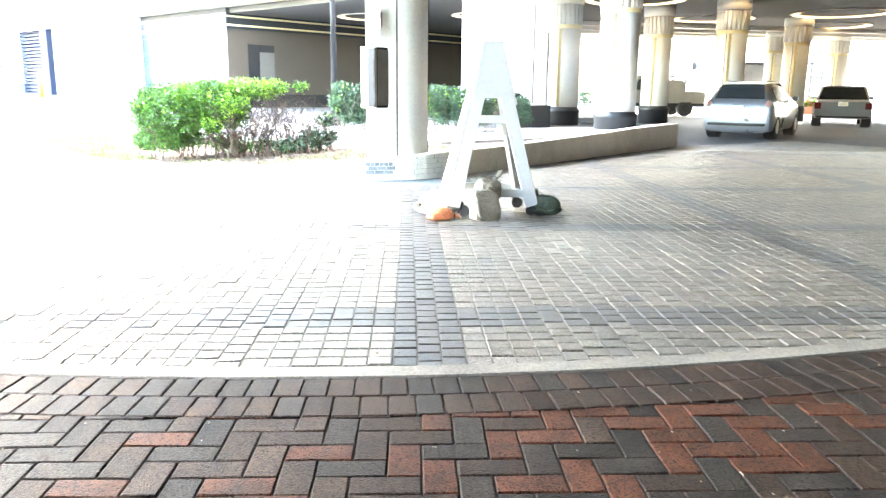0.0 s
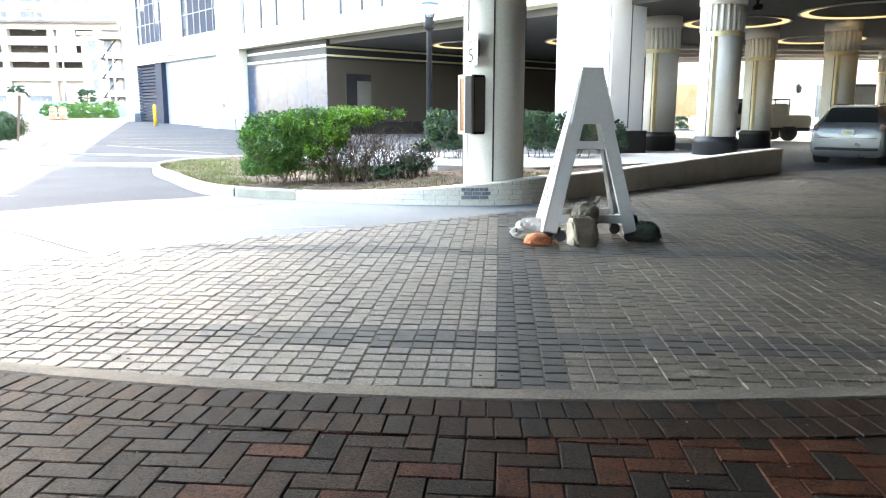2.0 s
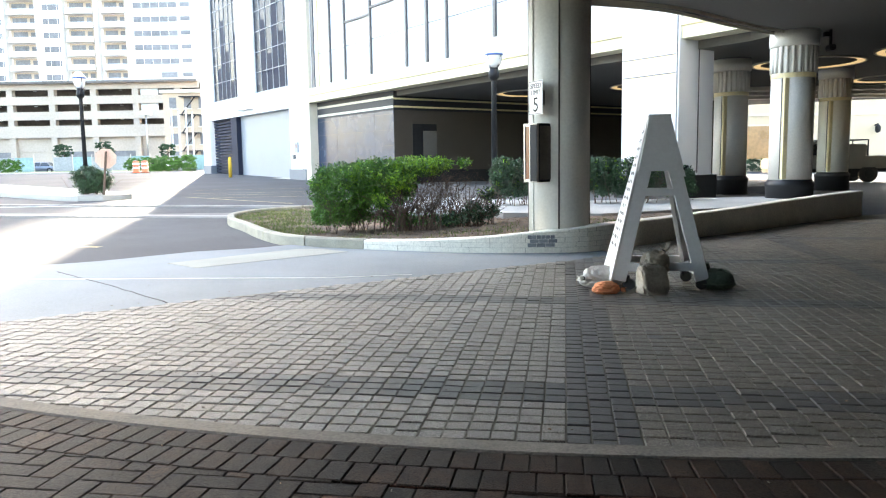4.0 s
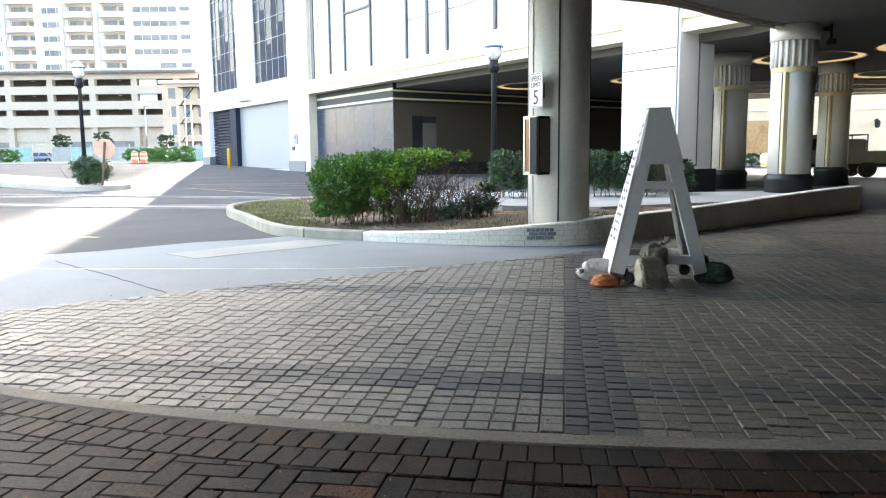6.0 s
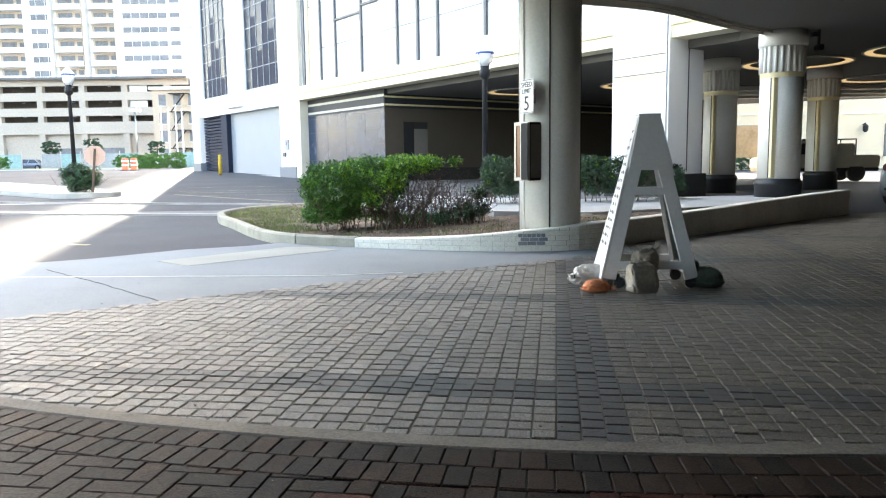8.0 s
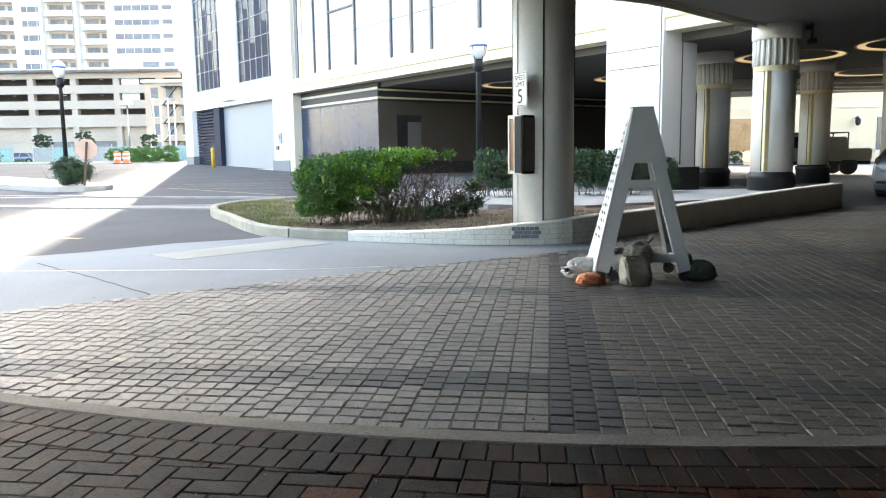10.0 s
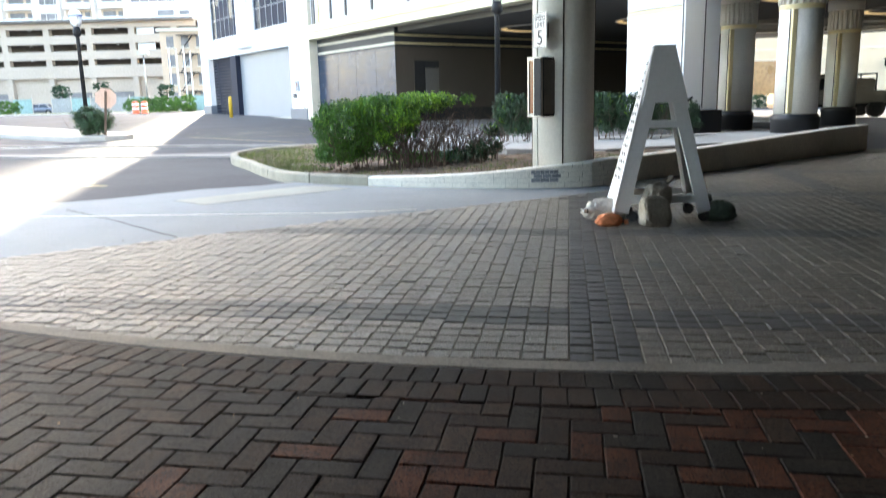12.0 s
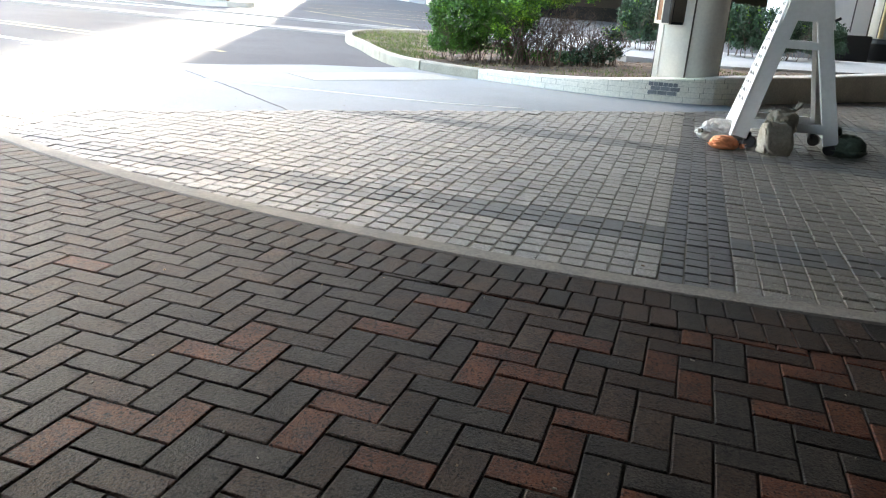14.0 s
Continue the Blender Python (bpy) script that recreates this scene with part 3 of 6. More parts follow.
fb("panel_backing", -0.12, -24.2, -0.5, -0.34, SOF + 0.5, TOPZ, FIN)
for i, q in enumerate(edges[1:-1]):
    w = 0.05 if i in (4, 6) else 0.04
    fb("mullion", q - w - 0.25, q + w - 0.25, -0.02, 0.08, 4.74 if i < 6 else 5.1, TOPZ, FIN, "dark vertical fin")
    fb("mullion_edge", q + w - 0.24, q + w - 0.17, -0.02, 0.05, 4.74 if i < 6 else 5.1, TOPZ, SHUTTER, "pale edge of the fin")
fb("mullion", -0.55, -0.3, -0.02, 0.05, SOF + 0.62, TOPZ, FIN, "dark vertical joint")
fb("mullion", -0.98, -0.86, -0.02, 0.06, SOF + 0.62, TOPZ, GOLD, "pale gold jamb")
fb("rail", -3.4, -5.66, -0.01, 0.08, 7.05, 7.13, FIN)
fb("rail", -5.66, -8.28, -0.01, 0.08, 7.3, 7.38, FIN)
fb("upper_storeys", 15.4, -24.2, -14, 0.1, TOPZ, HIGH, GLASS, "dark glazed upper storeys")
fb("roof", 15.5, -24.3, -14.1, 0.2, HIGH, HIGH + 0.5, WHITEW, "flat roof")
# recessed ground floor
stone = fb("stone_wall", -0.12, -6.79, -0.6, -0.25, 0.2, SOF, STONE, "polished grey stone wall")
for r in range(5):
    fb("stone_joint", -0.2, -6.78, -0.252, -0.246, 0.62 + 0.62 * r, 0.632 + 0.62 * r, NAVY, parent=stone)
for q in (-2.0, -3.65, -5.3):
    fb("stone_joint", q, q - 0.012, -0.252, -0.246, 0.2, 3.25, NAVY, parent=stone)
fb("stone_band", -0.2, -6.80, -0.25, -0.235, 3.25, 3.97, BANDSTONE, "dark band", parent=stone)
for z in (3.33, 3.70):
    fb("gold_stripe", -0.2, -6.81, -0.24, -0.222, z, z + 0.1, CREAM, "pale gold stripe", parent=stone)
side = fb("side_wall", -6.5, -6.8, -14, -0.256, 0.2, SOF, TAUPE, "taupe stone side wall")
fb("side_plinth", -6.78, -6.84, -14, -0.26, 0.2, 0.85, BLACKB, "black plinth", parent=side)
fb("side_band", -6.78, -6.82, -14, -0.26, 3.25, 3.97, BANDSTONE, "dark band", parent=side)
for z in (3.35, 3.66):
    fb("gold_stripe", -6.78, -6.835, -14, -0.26, z, z + 0.07, GOLD, "gold stripe", parent=side)
door = fb("side_door", -6.79, -6.815, -2.35, -1.1, 0.2, 2.8, TAUPE, "stone door surround", parent=None)
# flat black panels stand for the recess shade and the lintel's shadow
fb("door_opening", -6.8, -6.83, -1.62, -1.12, 0.2, 2.72, BLACKB, "door recess shade put into a black panel", parent=door)
fb("head_shade", -6.8, -6.828, -2.3, -1.63, 2.45, 2.72, BLACKB, "lintel shade put into a black strip", parent=door)
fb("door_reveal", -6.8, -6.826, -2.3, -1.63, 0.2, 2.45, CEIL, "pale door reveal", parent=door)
fb("rear_wall", -6.5, -12.8, -14.4, -14, 0.1, SOF, TAUPE, "taupe rear wall")
# the large white pier with gold lines
fb("great_pier", -18.85, -20.6, -1.05, 0.32, 0.7, TOPZ, WHITEW, "white pier with two gold lines")
for z in (3.08, 3.52):
    fb("gold_line", -18.87, -20.5, 0.3, 0.328, z, z + 0.12, GOLD, "gold line")
    # groove shadow above the gold line, put into a raised dark strip
    fb("shadow_groove", -18.87, -20.5, 0.3, 0.324, z + 0.12, z + 0.145, FIN, "dark groove")
fb("edge_groove", -20.52, -20.56, 0.3, 0.324, 0.8, TOPZ, FIN, "dark groove")
fb("edge_groove", -20.58, -20.606, -0.47, -0.43, 0.8, TOPZ, FIN, "dark groove")
fb("pier_plinth", -18.7, -20.72, -1.12, 0.42, 0.1, 0.74, BLACKB, "black pier plinth")
for s in (15.4,):
    fb("end_wall", s - 0.3, s, -14, -0.5, 0.3, TOPZ, WHITEW)
# small ceiling slots of light over the recess
WARM = glow("warm_cove_light", (1.0, 0.72, 0.38), 0.06)


def cove(x, y, r, label="round ceiling cove with warm hidden light"):
    t = thing("cove_light", Matrix.Translation((x, y, CEILING)), label, "ceiling light", "ceiling coves")
    bm = bmesh.new()
    seg = 40

    def ring(prof):
        rows = [[bm.verts.new((q * math.cos(2 * math.pi * i / seg), q * math.sin(2 * math.pi * i / seg), z)) for i in range(seg)] for q, z in prof]
        for lo, hi in zip(rows, rows[1:] + rows[:1]):
            for i in range(seg):
                bm.faces.new((lo[i], lo[(i + 1) % seg], hi[(i + 1) % seg], hi[i]))
    ring([(r, -0.002), (r, -0.035), (r - 0.03, -0.045), (r - 0.06, -0.035), (r - 0.06, -0.002)])
    part("rim", bm, CREAM, t, "plaster rim", smooth=True)
    bm = bmesh.new()
    ring([(r - 0.07, -0.006), (r - 0.07, -0.03), (r - 0.26, -0.012), (r - 0.26, -0.006)])
    part("light_strip", bm, WARM, t, "warm light strip")
    return t


for x, y, r in ((10.35, 21.75, 1.5), (15.6, 26.2, 1.5), (12.6, 19.0, 1.7), (18.6, 23.2, 1.6), (21.5, 27.5, 1.6), (16.5, 15.5, 1.7), (3.5, 29.5, 1.5), (7.5, 27.5, 1.5)):
    cove(x, y, r)


# ---- columns ----
def column(x, y, z0, r, label, plain=False):
    t = thing("column", Matrix.Translation((x, y, z0)), label, "column", "" if plain else "canopy columns")
    h = CEILING - z0
    if plain:
        part("shaft", lathe([(r, 0), (r, h)], 48), COLUMNP, t, smooth=True)
        for a in (-98.5, -8.5, 81.5, 171.5):
            c, s = math.cos(radians(a)), math.sin(radians(a))
            part("seam", beam((c * r, s * r, 0.02), (c * r, s * r, h), 0.018, 0.018, 0), TAUPE, t, "vertical panel seam")
        c, s = math.cos(radians(-153.5)), math.sin(radians(-153.5))
        part("conduit", rod((c * (r + 0.008), s * (r + 0.008), 0.02), (c * (r + 0.008), s * (r + 0.008), h - 0.6), 0.009, seg=8), COLUMNP, t, "thin painted conduit")
        return t
    part("base", lathe([(r * 1.10, 0), (r * 1.10, 0.40), (r * 1.14, 0.42), (r * 1.14, 0.5), (r * 1.04, 0.53), (r * 1.04, 0.56)], 40), BLACKB, t, "black painted base", smooth=True)
    part("shaft", lathe([(r, 0.56), (r, h - 0.98)], 40), COLW, t, smooth=True)
    part("gold_ring", lathe([(r * 1.02, h - 0.98), (r * 1.02, h - 0.88)], 40), GOLD, t, "gold ring")
    bm = lathe([(r * 0.99, h - 0.88), (r * 0.99, h - 0.32)], 40)
    part("neck", bm, COLW, t)
    for i in range(22):
        a = 2 * math.pi * i / 22
        part("flute", rod((r * math.cos(a), r * math.sin(a), h - 0.87), (r * math.cos(a), r * math.sin(a), h - 0.33), r * 0.085, seg=8), COLW, t, smooth=True)
    part("cap", lathe([(r * 1.07, h - 0.32), (r * 1.13, h - 0.3), (r * 1.13, h)], 40), COLW, t, "plain round cap", smooth=True)
    for a in (-132, 48):
        c, s = math.cos(radians(a)), math.sin(radians(a))
        part("gold_strip", beam((c * r * 0.985, s * r * 0.985, 0.58), (c * r * 0.985, s * r * 0.985, h - 0.99), 0.1, 0.1, 0.01), GOLD, t, "vertical gold strip")
        c, s = math.cos(radians(a - 11)), math.sin(radians(a - 11))
        part("seam", beam((c * r, s * r, 0.58), (c * r, s * r, h - 0.99), 0.016, 0.016, 0), FIN, t, "dark vertical seam")
    return t


column(1.50, 9.93, 0.2, 0.395, "round cream column in the planting bed", plain=True)
col_a = column(7.54, 16.5, 0.1, 0.44, "white round column with fluted neck and black base")
for x, y in ((7.88, 20.9), (12.0, 23.35), (13.25, 21.1), (18.5, 25.2), (21.2, 30.2), (25.1, 31.2), (26, 21), (17.5, 10), (24, 12)):
    copy_thing(col_a, Matrix.Translation((x, y, 0.1)))


# ---- barricade on castors ----
def barricade():
    t = thing("barricade", pose(1.49, 6.64, 0, 0, 0, -4), "white wooden A-frame barricade on castors, worn paint", "barricade")
    W, H, LOW, HIGHD = 0.84, 1.515, 0.52, 0.06
    top, z0 = 0.155, 0.085

    def at(sgn, k, f, out=0.0):
        """A point on a leg: side, front or back, share of the height."""
        foot, head = 0.06, W / 2 - top / 2 + 0.056
        x = foot + (head - foot) * f - out
        return Vector(((x if sgn == 0 else W - x) - 0.012 - 0.036 * f, (LOW + (HIGHD - LOW) * f) * k, z0 + (H - z0 - 0.01) * f))
    for k in (0, 1):
        for sgn in (0, 1):
            part("leg", beam(at(sgn, k, 0), at(sgn, k, 1), 0.042, 0.115), WHITE, t)
        for f, h in ((0.085, 0.075), (0.545, 0.06)):
            a, b = at(0, k, f), at(1, k, f)
            y = a.y - 0.004 if k == 0 else a.y
            part("rail", box(a.x, b.x, y - 0.018, y + 0.018, a.z - h / 2, a.z + h / 2, 0.004), WHITE, t)
    # trapezoid end panel
    bm = bmesh.new()
    pts = [(0.198, 1.045), (0.578, 1.045), (0.461, H), (0.283, H)]
    lo = [bm.verts.new((x, -0.047, z)) for x, z in pts]
    hi = [bm.verts.new((x, -0.026, z)) for x, z in pts]
    bm.faces.new(lo)
    bm.faces.new(list(reversed(hi)))
    for i in range(4):
        bm.faces.new((lo[i], hi[i], hi[(i + 1) % 4], lo[(i + 1) % 4]))
    bmesh.ops.recalc_face_normals(bm, faces=bm.faces[:])
    part("end_panel", bm, WHITE, t, "white trapezoid end panel")
    # sloping boards: a full one with lettering, and a short one at the top of the other side
    for sgn, f0 in ((0, 0.0), (1, 0.64)):
        rows = []
        bm = bmesh.new()
        for f in (f0, 1.0):
            for out in (0.060, 0.076):
                for k in (-0.04, 1.03):
                    p = at(sgn, max(k, 0), f, out)
                    p.y += min(k, 0) * 0.6
                    rows.append(bm.verts.new(p))
        for q in ((0, 1, 3, 2), (4, 6, 7, 5), (0, 4, 5, 1), (2, 3, 7, 6), (0, 2, 6, 4), (1, 5, 7, 3)):
            bm.faces.new([rows[i] for i in q])
        bmesh.ops.recalc_face_normals(bm, faces=bm.faces[:])
        side = part("side_board", bm, WHITE, t, "white sloping sign board")
        if sgn == 0:
            rows_at = random.Random(5)
            for i in range(15):
                f = 0.20 + 0.05 * i
                k = 0.10 + rows_at.uniform(0, 0.15)
                while k < 0.85:
                    w = rows_at.uniform(0.08, 0.30)
                    bm = bmesh.new()
                    quad = [at(0, min(0.95, k + dk), f + df, 0.078) for dk, df in ((0, 0), (w, 0.008), (w, 0.026), (0, 0.018))]
                    bm.faces.new([bm.verts.new(q) for q in quad])
                    part("lettering_bar", bm, FIN, side, "dark unreadable lettering")
                    k += w + rows_at.uniform(0.06, 0.16)
    for sgn in (0, 1):
        a, b = at(sgn, 0, 0.05), at(sgn, 1, 0.05)
        part("rail", beam(a, b, 0.05, 0.08), WHITE, t)
    part("top_board", box(0.275, 0.469, -0.05, HIGHD + 0.03, H, H + 0.014, 0.004), WHITE, t)
    for x, y in ((0.12, 0.03), (W - 0.09, 0.03), (0.12, LOW - 0.05), (W - 0.12, LOW - 0.05)):
        c = part("castor", box(x - 0.022, x + 0.022, y - 0.03, y + 0.03, 0.055, 0.13, 0.004), DARKMETAL, t, "dark castor fork")
        part("wheel", rod((x + 0.012, y - 0.035, 0.05), (x + 0.028, y - 0.008, 0.05), 0.05, seg=20), RUBBER, c, "black rubber wheel")
    part("bolt", rod((W - 0.265, -0.055, 1.06), (W - 0.225, -0.055, 1.085), 0.011, seg=8), DARKMETAL, t, "dark bolt")


barricade()

BURLAP = mat("brown_sack", (0.34, 0.29, 0.225), 0.5, grain=45, blotch=6, vary=0.3, bump=0.5)
SACKW = mat("white_sack", (0.55, 0.53, 0.49), 0.75, grain=45, blotch=6, vary=0.2, bump=0.4)
SACKO = mat("orange_sack", (0.66, 0.23, 0.10), 0.7, grain=45, blotch=6, vary=0.25, bump=0.4)
SACKG = mat("green_sack", (0.055, 0.075, 0.05), 0.7, grain=45, blotch=6, vary=0.3, bump=0.4)


def gathered_neck(a, b, width, material, parent, seed):
    """A pleated neck, tied in the middle and flaring open at its end."""
    a, b = Vector(a), Vector(b)
    d = b - a
    q = d.to_track_quat("Z", "Y")
    bm = bmesh.new()
    rows = []
    for k in range(11):
        f = k / 10
        r = width * ((1 - f / 0.45) ** 1.5 * 0.8 + 0.28 if f < 0.45 else 0.28 + 0.35 * (f - 0.45) / 0.55)
        c = a + d * f + Vector((0.012 * math.sin(4 * f + seed), 0, 0))
        rows.append([bm.verts.new(c + q @ Vector((r * (1 + 0.22 * math.sin(5 * g + seed)) * math.cos(g), r * (0.75 + 0.2 * math.cos(6 * g)) * math.sin(g), 0.012 * f * math.sin(3 * g + seed)))) for g in (i * math.pi / 12 for i in range(24))])
    for lo, hi in zip(rows, rows[1:]):
        for i in range(24):
            bm.faces.new((lo[i], lo[(i + 1) % 24], hi[(i + 1) % 24], hi[i]))
    bm.faces.new(rows[-1])
    part("tied_neck", bm, material, parent, "gathered neck tied with cord", smooth=True)
    mid, n = a + d * 0.45, d.normalized()
    part("cord", rod(mid - n * 0.006, mid + n * 0.006, width * 0.36, seg=12), RUBBER, parent, "dark cord")


def sack(m, size, material, label, neck=None, seed=1, upright=False):
    """A filled sack, slumped and creased. upright: standing on a square base, its top folded flat with a sharp ear."""
    t = thing("sandbag", m, label, "sandbag", "sandbags round the barricade")
    bm = bmesh.new()
    bmesh.ops.create_icosphere(bm, subdivisions=5, radius=1.0)
    pull = Vector(neck[0]).normalized() if neck else None
    for v in bm.verts:
        c = v.co.copy()
        p = 0.30 if upright else 0.8
        x, y = math.copysign(abs(c.x) ** p, c.x), math.copysign(abs(c.y) ** p, c.y)
        z = math.copysign(abs(c.z) ** (0.42 if upright else 0.8), c.z)
        ridge = abs(noise.noise((x * 1.6 + seed * 3 + z * 0.9, y * 1.6, z * 1.1 + seed)))
        if upright:
            g = step(-0.1, 1.0, z)
            ear = step(0.2, 1.0, z) * max(0.0, -x)
            x, y = x * (1 - 0.10 * g) - 0.16 * ear, y * (1 - 0.45 * g)
            z += 0.16 * ear
            s = 1 - 0.16 * max(0.0, 0.16 - ridge) / 0.16 + 0.05 * noise.noise((x * 2.4 + seed, y * 2.4, z * 1.7)) + 0.012 * noise.noise((x * 9, y * 9, z * 9))
        else:
            x, y = x * (1 + 0.12 * (z < -0.3)), y * (1 + 0.15 * (z < -0.3))
            z -= 0.25 * x * x * (z > 0)
            s = 1 - 0.13 * max(0.0, 0.14 - ridge) / 0.14 + 0.07 * noise.noise((x * 2.0 + seed * 7, y * 2.0, z * 1.2)) + 0.02 * noise.noise((x * 8, y * 8 + seed, z * 5))
            if pull:
                w = c.normalized().dot(pull)
                ang = math.atan2(c.cross(pull).z, c.cross(pull).x)
                s += 0.05 * step(0.25, 0.95, w) * math.sin(9 * ang + seed)
        v.co = Vector((x * s * size[0], y * s * size[1], max(0.0, (z + 0.86) * s * size[2] * 0.54)))
    part("bag", bm, material, t, smooth=True)
    if neck:
        gathered_neck(neck[0], neck[1], 0.05 * min(1.0, size[0] / 0.12), material, t, seed)
    return t


sack(pose(1.775, 6.43, 0, 0, 0, 10), (0.122, 0.10, 0.245), BURLAP, "brown sandbag standing upright by the barricade", None, 3, True)
sack(pose(1.83, 6.60, 0.155, 0, 10, 10), (0.125, 0.10, 0.20), BURLAP, "brown sandbag slumped over the rail with a tied neck", ((0.03, -0.02, 0.155), (0.075, -0.02, 0.27)), 5)
sack(pose(1.42, 6.84, 0, 0, 0, 8), (0.19, 0.11, 0.19), SACKW, "white sandbag lying by the barricade", ((-0.16, -0.06, 0.09), (-0.225, -0.09, 0.095)), 8)
sack(pose(1.39, 6.48, 0, 0, 0, 5), (0.115, 0.09, 0.105), SACKO, "small orange sandbag lying flat", ((0.09, -0.04, 0.04), (0.14, -0.06, 0.035)), 11)
sack(pose(2.40, 6.63, 0, 0, 0, -14), (0.145, 0.10, 0.18), SACKG, "dark green sandbag beside a castor", ((-0.07, 0, 0.13), (-0.08, 0, 0.22)), 13)

# ---- box and sign on the cream column ----
pb = thing("wall_box", pose(1.19, 9.62, 0.885, 0, 0, 40), "steel wall box with a brown glazed front on the column", "wall box")
part("body", box(-0.13, 0.12, -0.13, 0.10, 0, 0.73, 0.006), DARKMETAL, pb, "dark steel housing")
BRONZE = mat("weathered_bronze_steel", (0.15, 0.13, 0.11), 0.5, 0.3, grain=50, blotch=4, vary=0.25, bump=0.1)
BROWNGLASS = glassy("brown_glass", (0.26, 0.10, 0.05), 0.1)
part("front", box(-0.150, -0.13, -0.105, 0.075, 0.04, 0.69, 0.002), BROWNGLASS, pb, "reddish brown glazed front")
for a in ((-0.16, -0.125, -0.135, -0.105, 0.0, 0.73), (-0.16, -0.125, 0.075, 0.105, 0.0, 0.73), (-0.16, -0.125, -0.105, 0.075, 0.0, 0.04), (-0.16, -0.125, -0.105, 0.075, 0.69, 0.73)):
    part("frame", box(*a, 0.003), STEEL, pb, "bright steel frame")
part("panel", box(-0.11, 0.10, -0.136, -0.13, 0.03, 0.70, 0.002), BRONZE, pb, "grey-brown steel side panel")
# dark strip over part of the glazed front
leaf = part("door_leaf", box(-0.168, -0.160, -0.128, -0.02, 0.012, 0.715, 0.002), DARKMETAL, pb, "dark strip on the front")
part("edge_strip", box(-0.170, -0.160, -0.02, -0.006, 0.012, 0.715, 0.001), STEEL, leaf, "bright edge strip")


def words(body, size, m, material, parent):
    cu = bpy.data.curves.new("lettering", "FONT")
    cu.body, cu.size, cu.align_x, cu.extrude = body, size, "CENTER", 0.001
    tmp = bpy.data.objects.new("lettering", cu)
    scene.collection.objects.link(tmp)
    bpy.context.view_layer.update()
    me = bpy.data.meshes.new_from_object(tmp)
    bpy.data.objects.remove(tmp)
    me.materials.clear()
    me.materials.append(material)
    ob = new("lettering", me)
    ob.parent = parent
    ob.matrix_basis = m
    return ob


sign = thing("speed_sign", pose(1.155, 9.55, 1.725, 0, 0, -62), "white metal speed limit sign with black letters", "road sign")
part("plate", box(-0.15, 0.15, -0.004, 0.0, 0, 0.42, 0.001), WHITE, sign)
for a in ((-0.142, 0.142, 0.406, 0.412), (-0.142, 0.142, 0.008, 0.014)):
    part("border", box(a[0], a[1], -0.006, -0.004, a[2], a[3]), DARKMETAL, sign, "black border line")
for x in (-0.142, 0.138):
    part("border", box(x, x + 0.004, -0.006, -0.004, 0.014, 0.406), DARKMETAL, sign)
for txt, size, z in (("SPEED", 0.085, 0.325), ("LIMIT", 0.085, 0.245), ("5", 0.25, 0.04)):
    words(txt, size, pose(0, -0.0055, z, 90, 0, 0), DARKMETAL, sign)
for y, z in ((-0.004, 0.39), (-0.004, 0.03)):
    part("bolt", rod((0, y - 0.004, z), (0, y, z), 0.008, seg=10), STEEL, sign)
part("bracket", box(-0.02, 0.02, 0.0, 0.12, 0.12, 0.3, 0.002), STEEL, sign, "steel bracket")


# ---- street lamps ----
def street_lamp(x, y, z, h):
    t = thing("street_lamp", Matrix.Translation((x, y, z)), "dark street lamp with an acorn glass globe and blue band", "street lamp", "street lamps")
    part("base", lathe([(0.16, 0), (0.16, 0.12), (0.12, 0.18), (0.11, 0.55), (0.075, 0.65)], 16), DARKMETAL, t, smooth=True)
    part("pole", lathe([(0.075, 0.6), (0.06, h - 0.8), (0.06, h - 0.75)], 14), DARKMETAL, t, smooth=True)
    part("collar", lathe([(0.06, h - 0.80), (0.13, h - 0.72), (0.13, h - 0.60), (0.10, h - 0.56), (0.11, h - 0.5)], 16), DARKMETAL, t, smooth=True)
    g = part("globe", lathe([(0.10, h - 0.5), (0.17, h - 0.40), (0.205, h - 0.24), (0.20, h - 0.14), (0.12, h - 0.05), (0.03, h)], 20), LAMPGLASS, t, "pale glass globe", smooth=True)
    part("band", lathe([(0.212, h - 0.22), (0.222, h - 0.21), (0.222, h - 0.185), (0.21, h - 0.175)], 20), BLUEPAINT, g, "blue metal band")
    for i in range(4):
        a = math.pi / 4 + i * math.pi / 2
        c, s = math.cos(a), math.sin(a)
        part("rib", beam((c * 0.12, s * 0.12, h - 0.5), (c * 0.21, s * 0.21, h - 0.22), 0.012, 0.012, 0), DARKMETAL, g)
    part("finial", lathe([(0.03, h - 0.01), (0.02, h + 0.05), (0.004, h + 0.12)], 10), LAMPGLASS, t, smooth=True)
    return t


lamp = street_lamp(1.17, 18.0, 0.2, 3.65)
copy_thing(lamp, Matrix.Translation((-12.55, 26.0, 0.2)) @ Matrix.Diagonal((1, 1, 1.17, 1)))


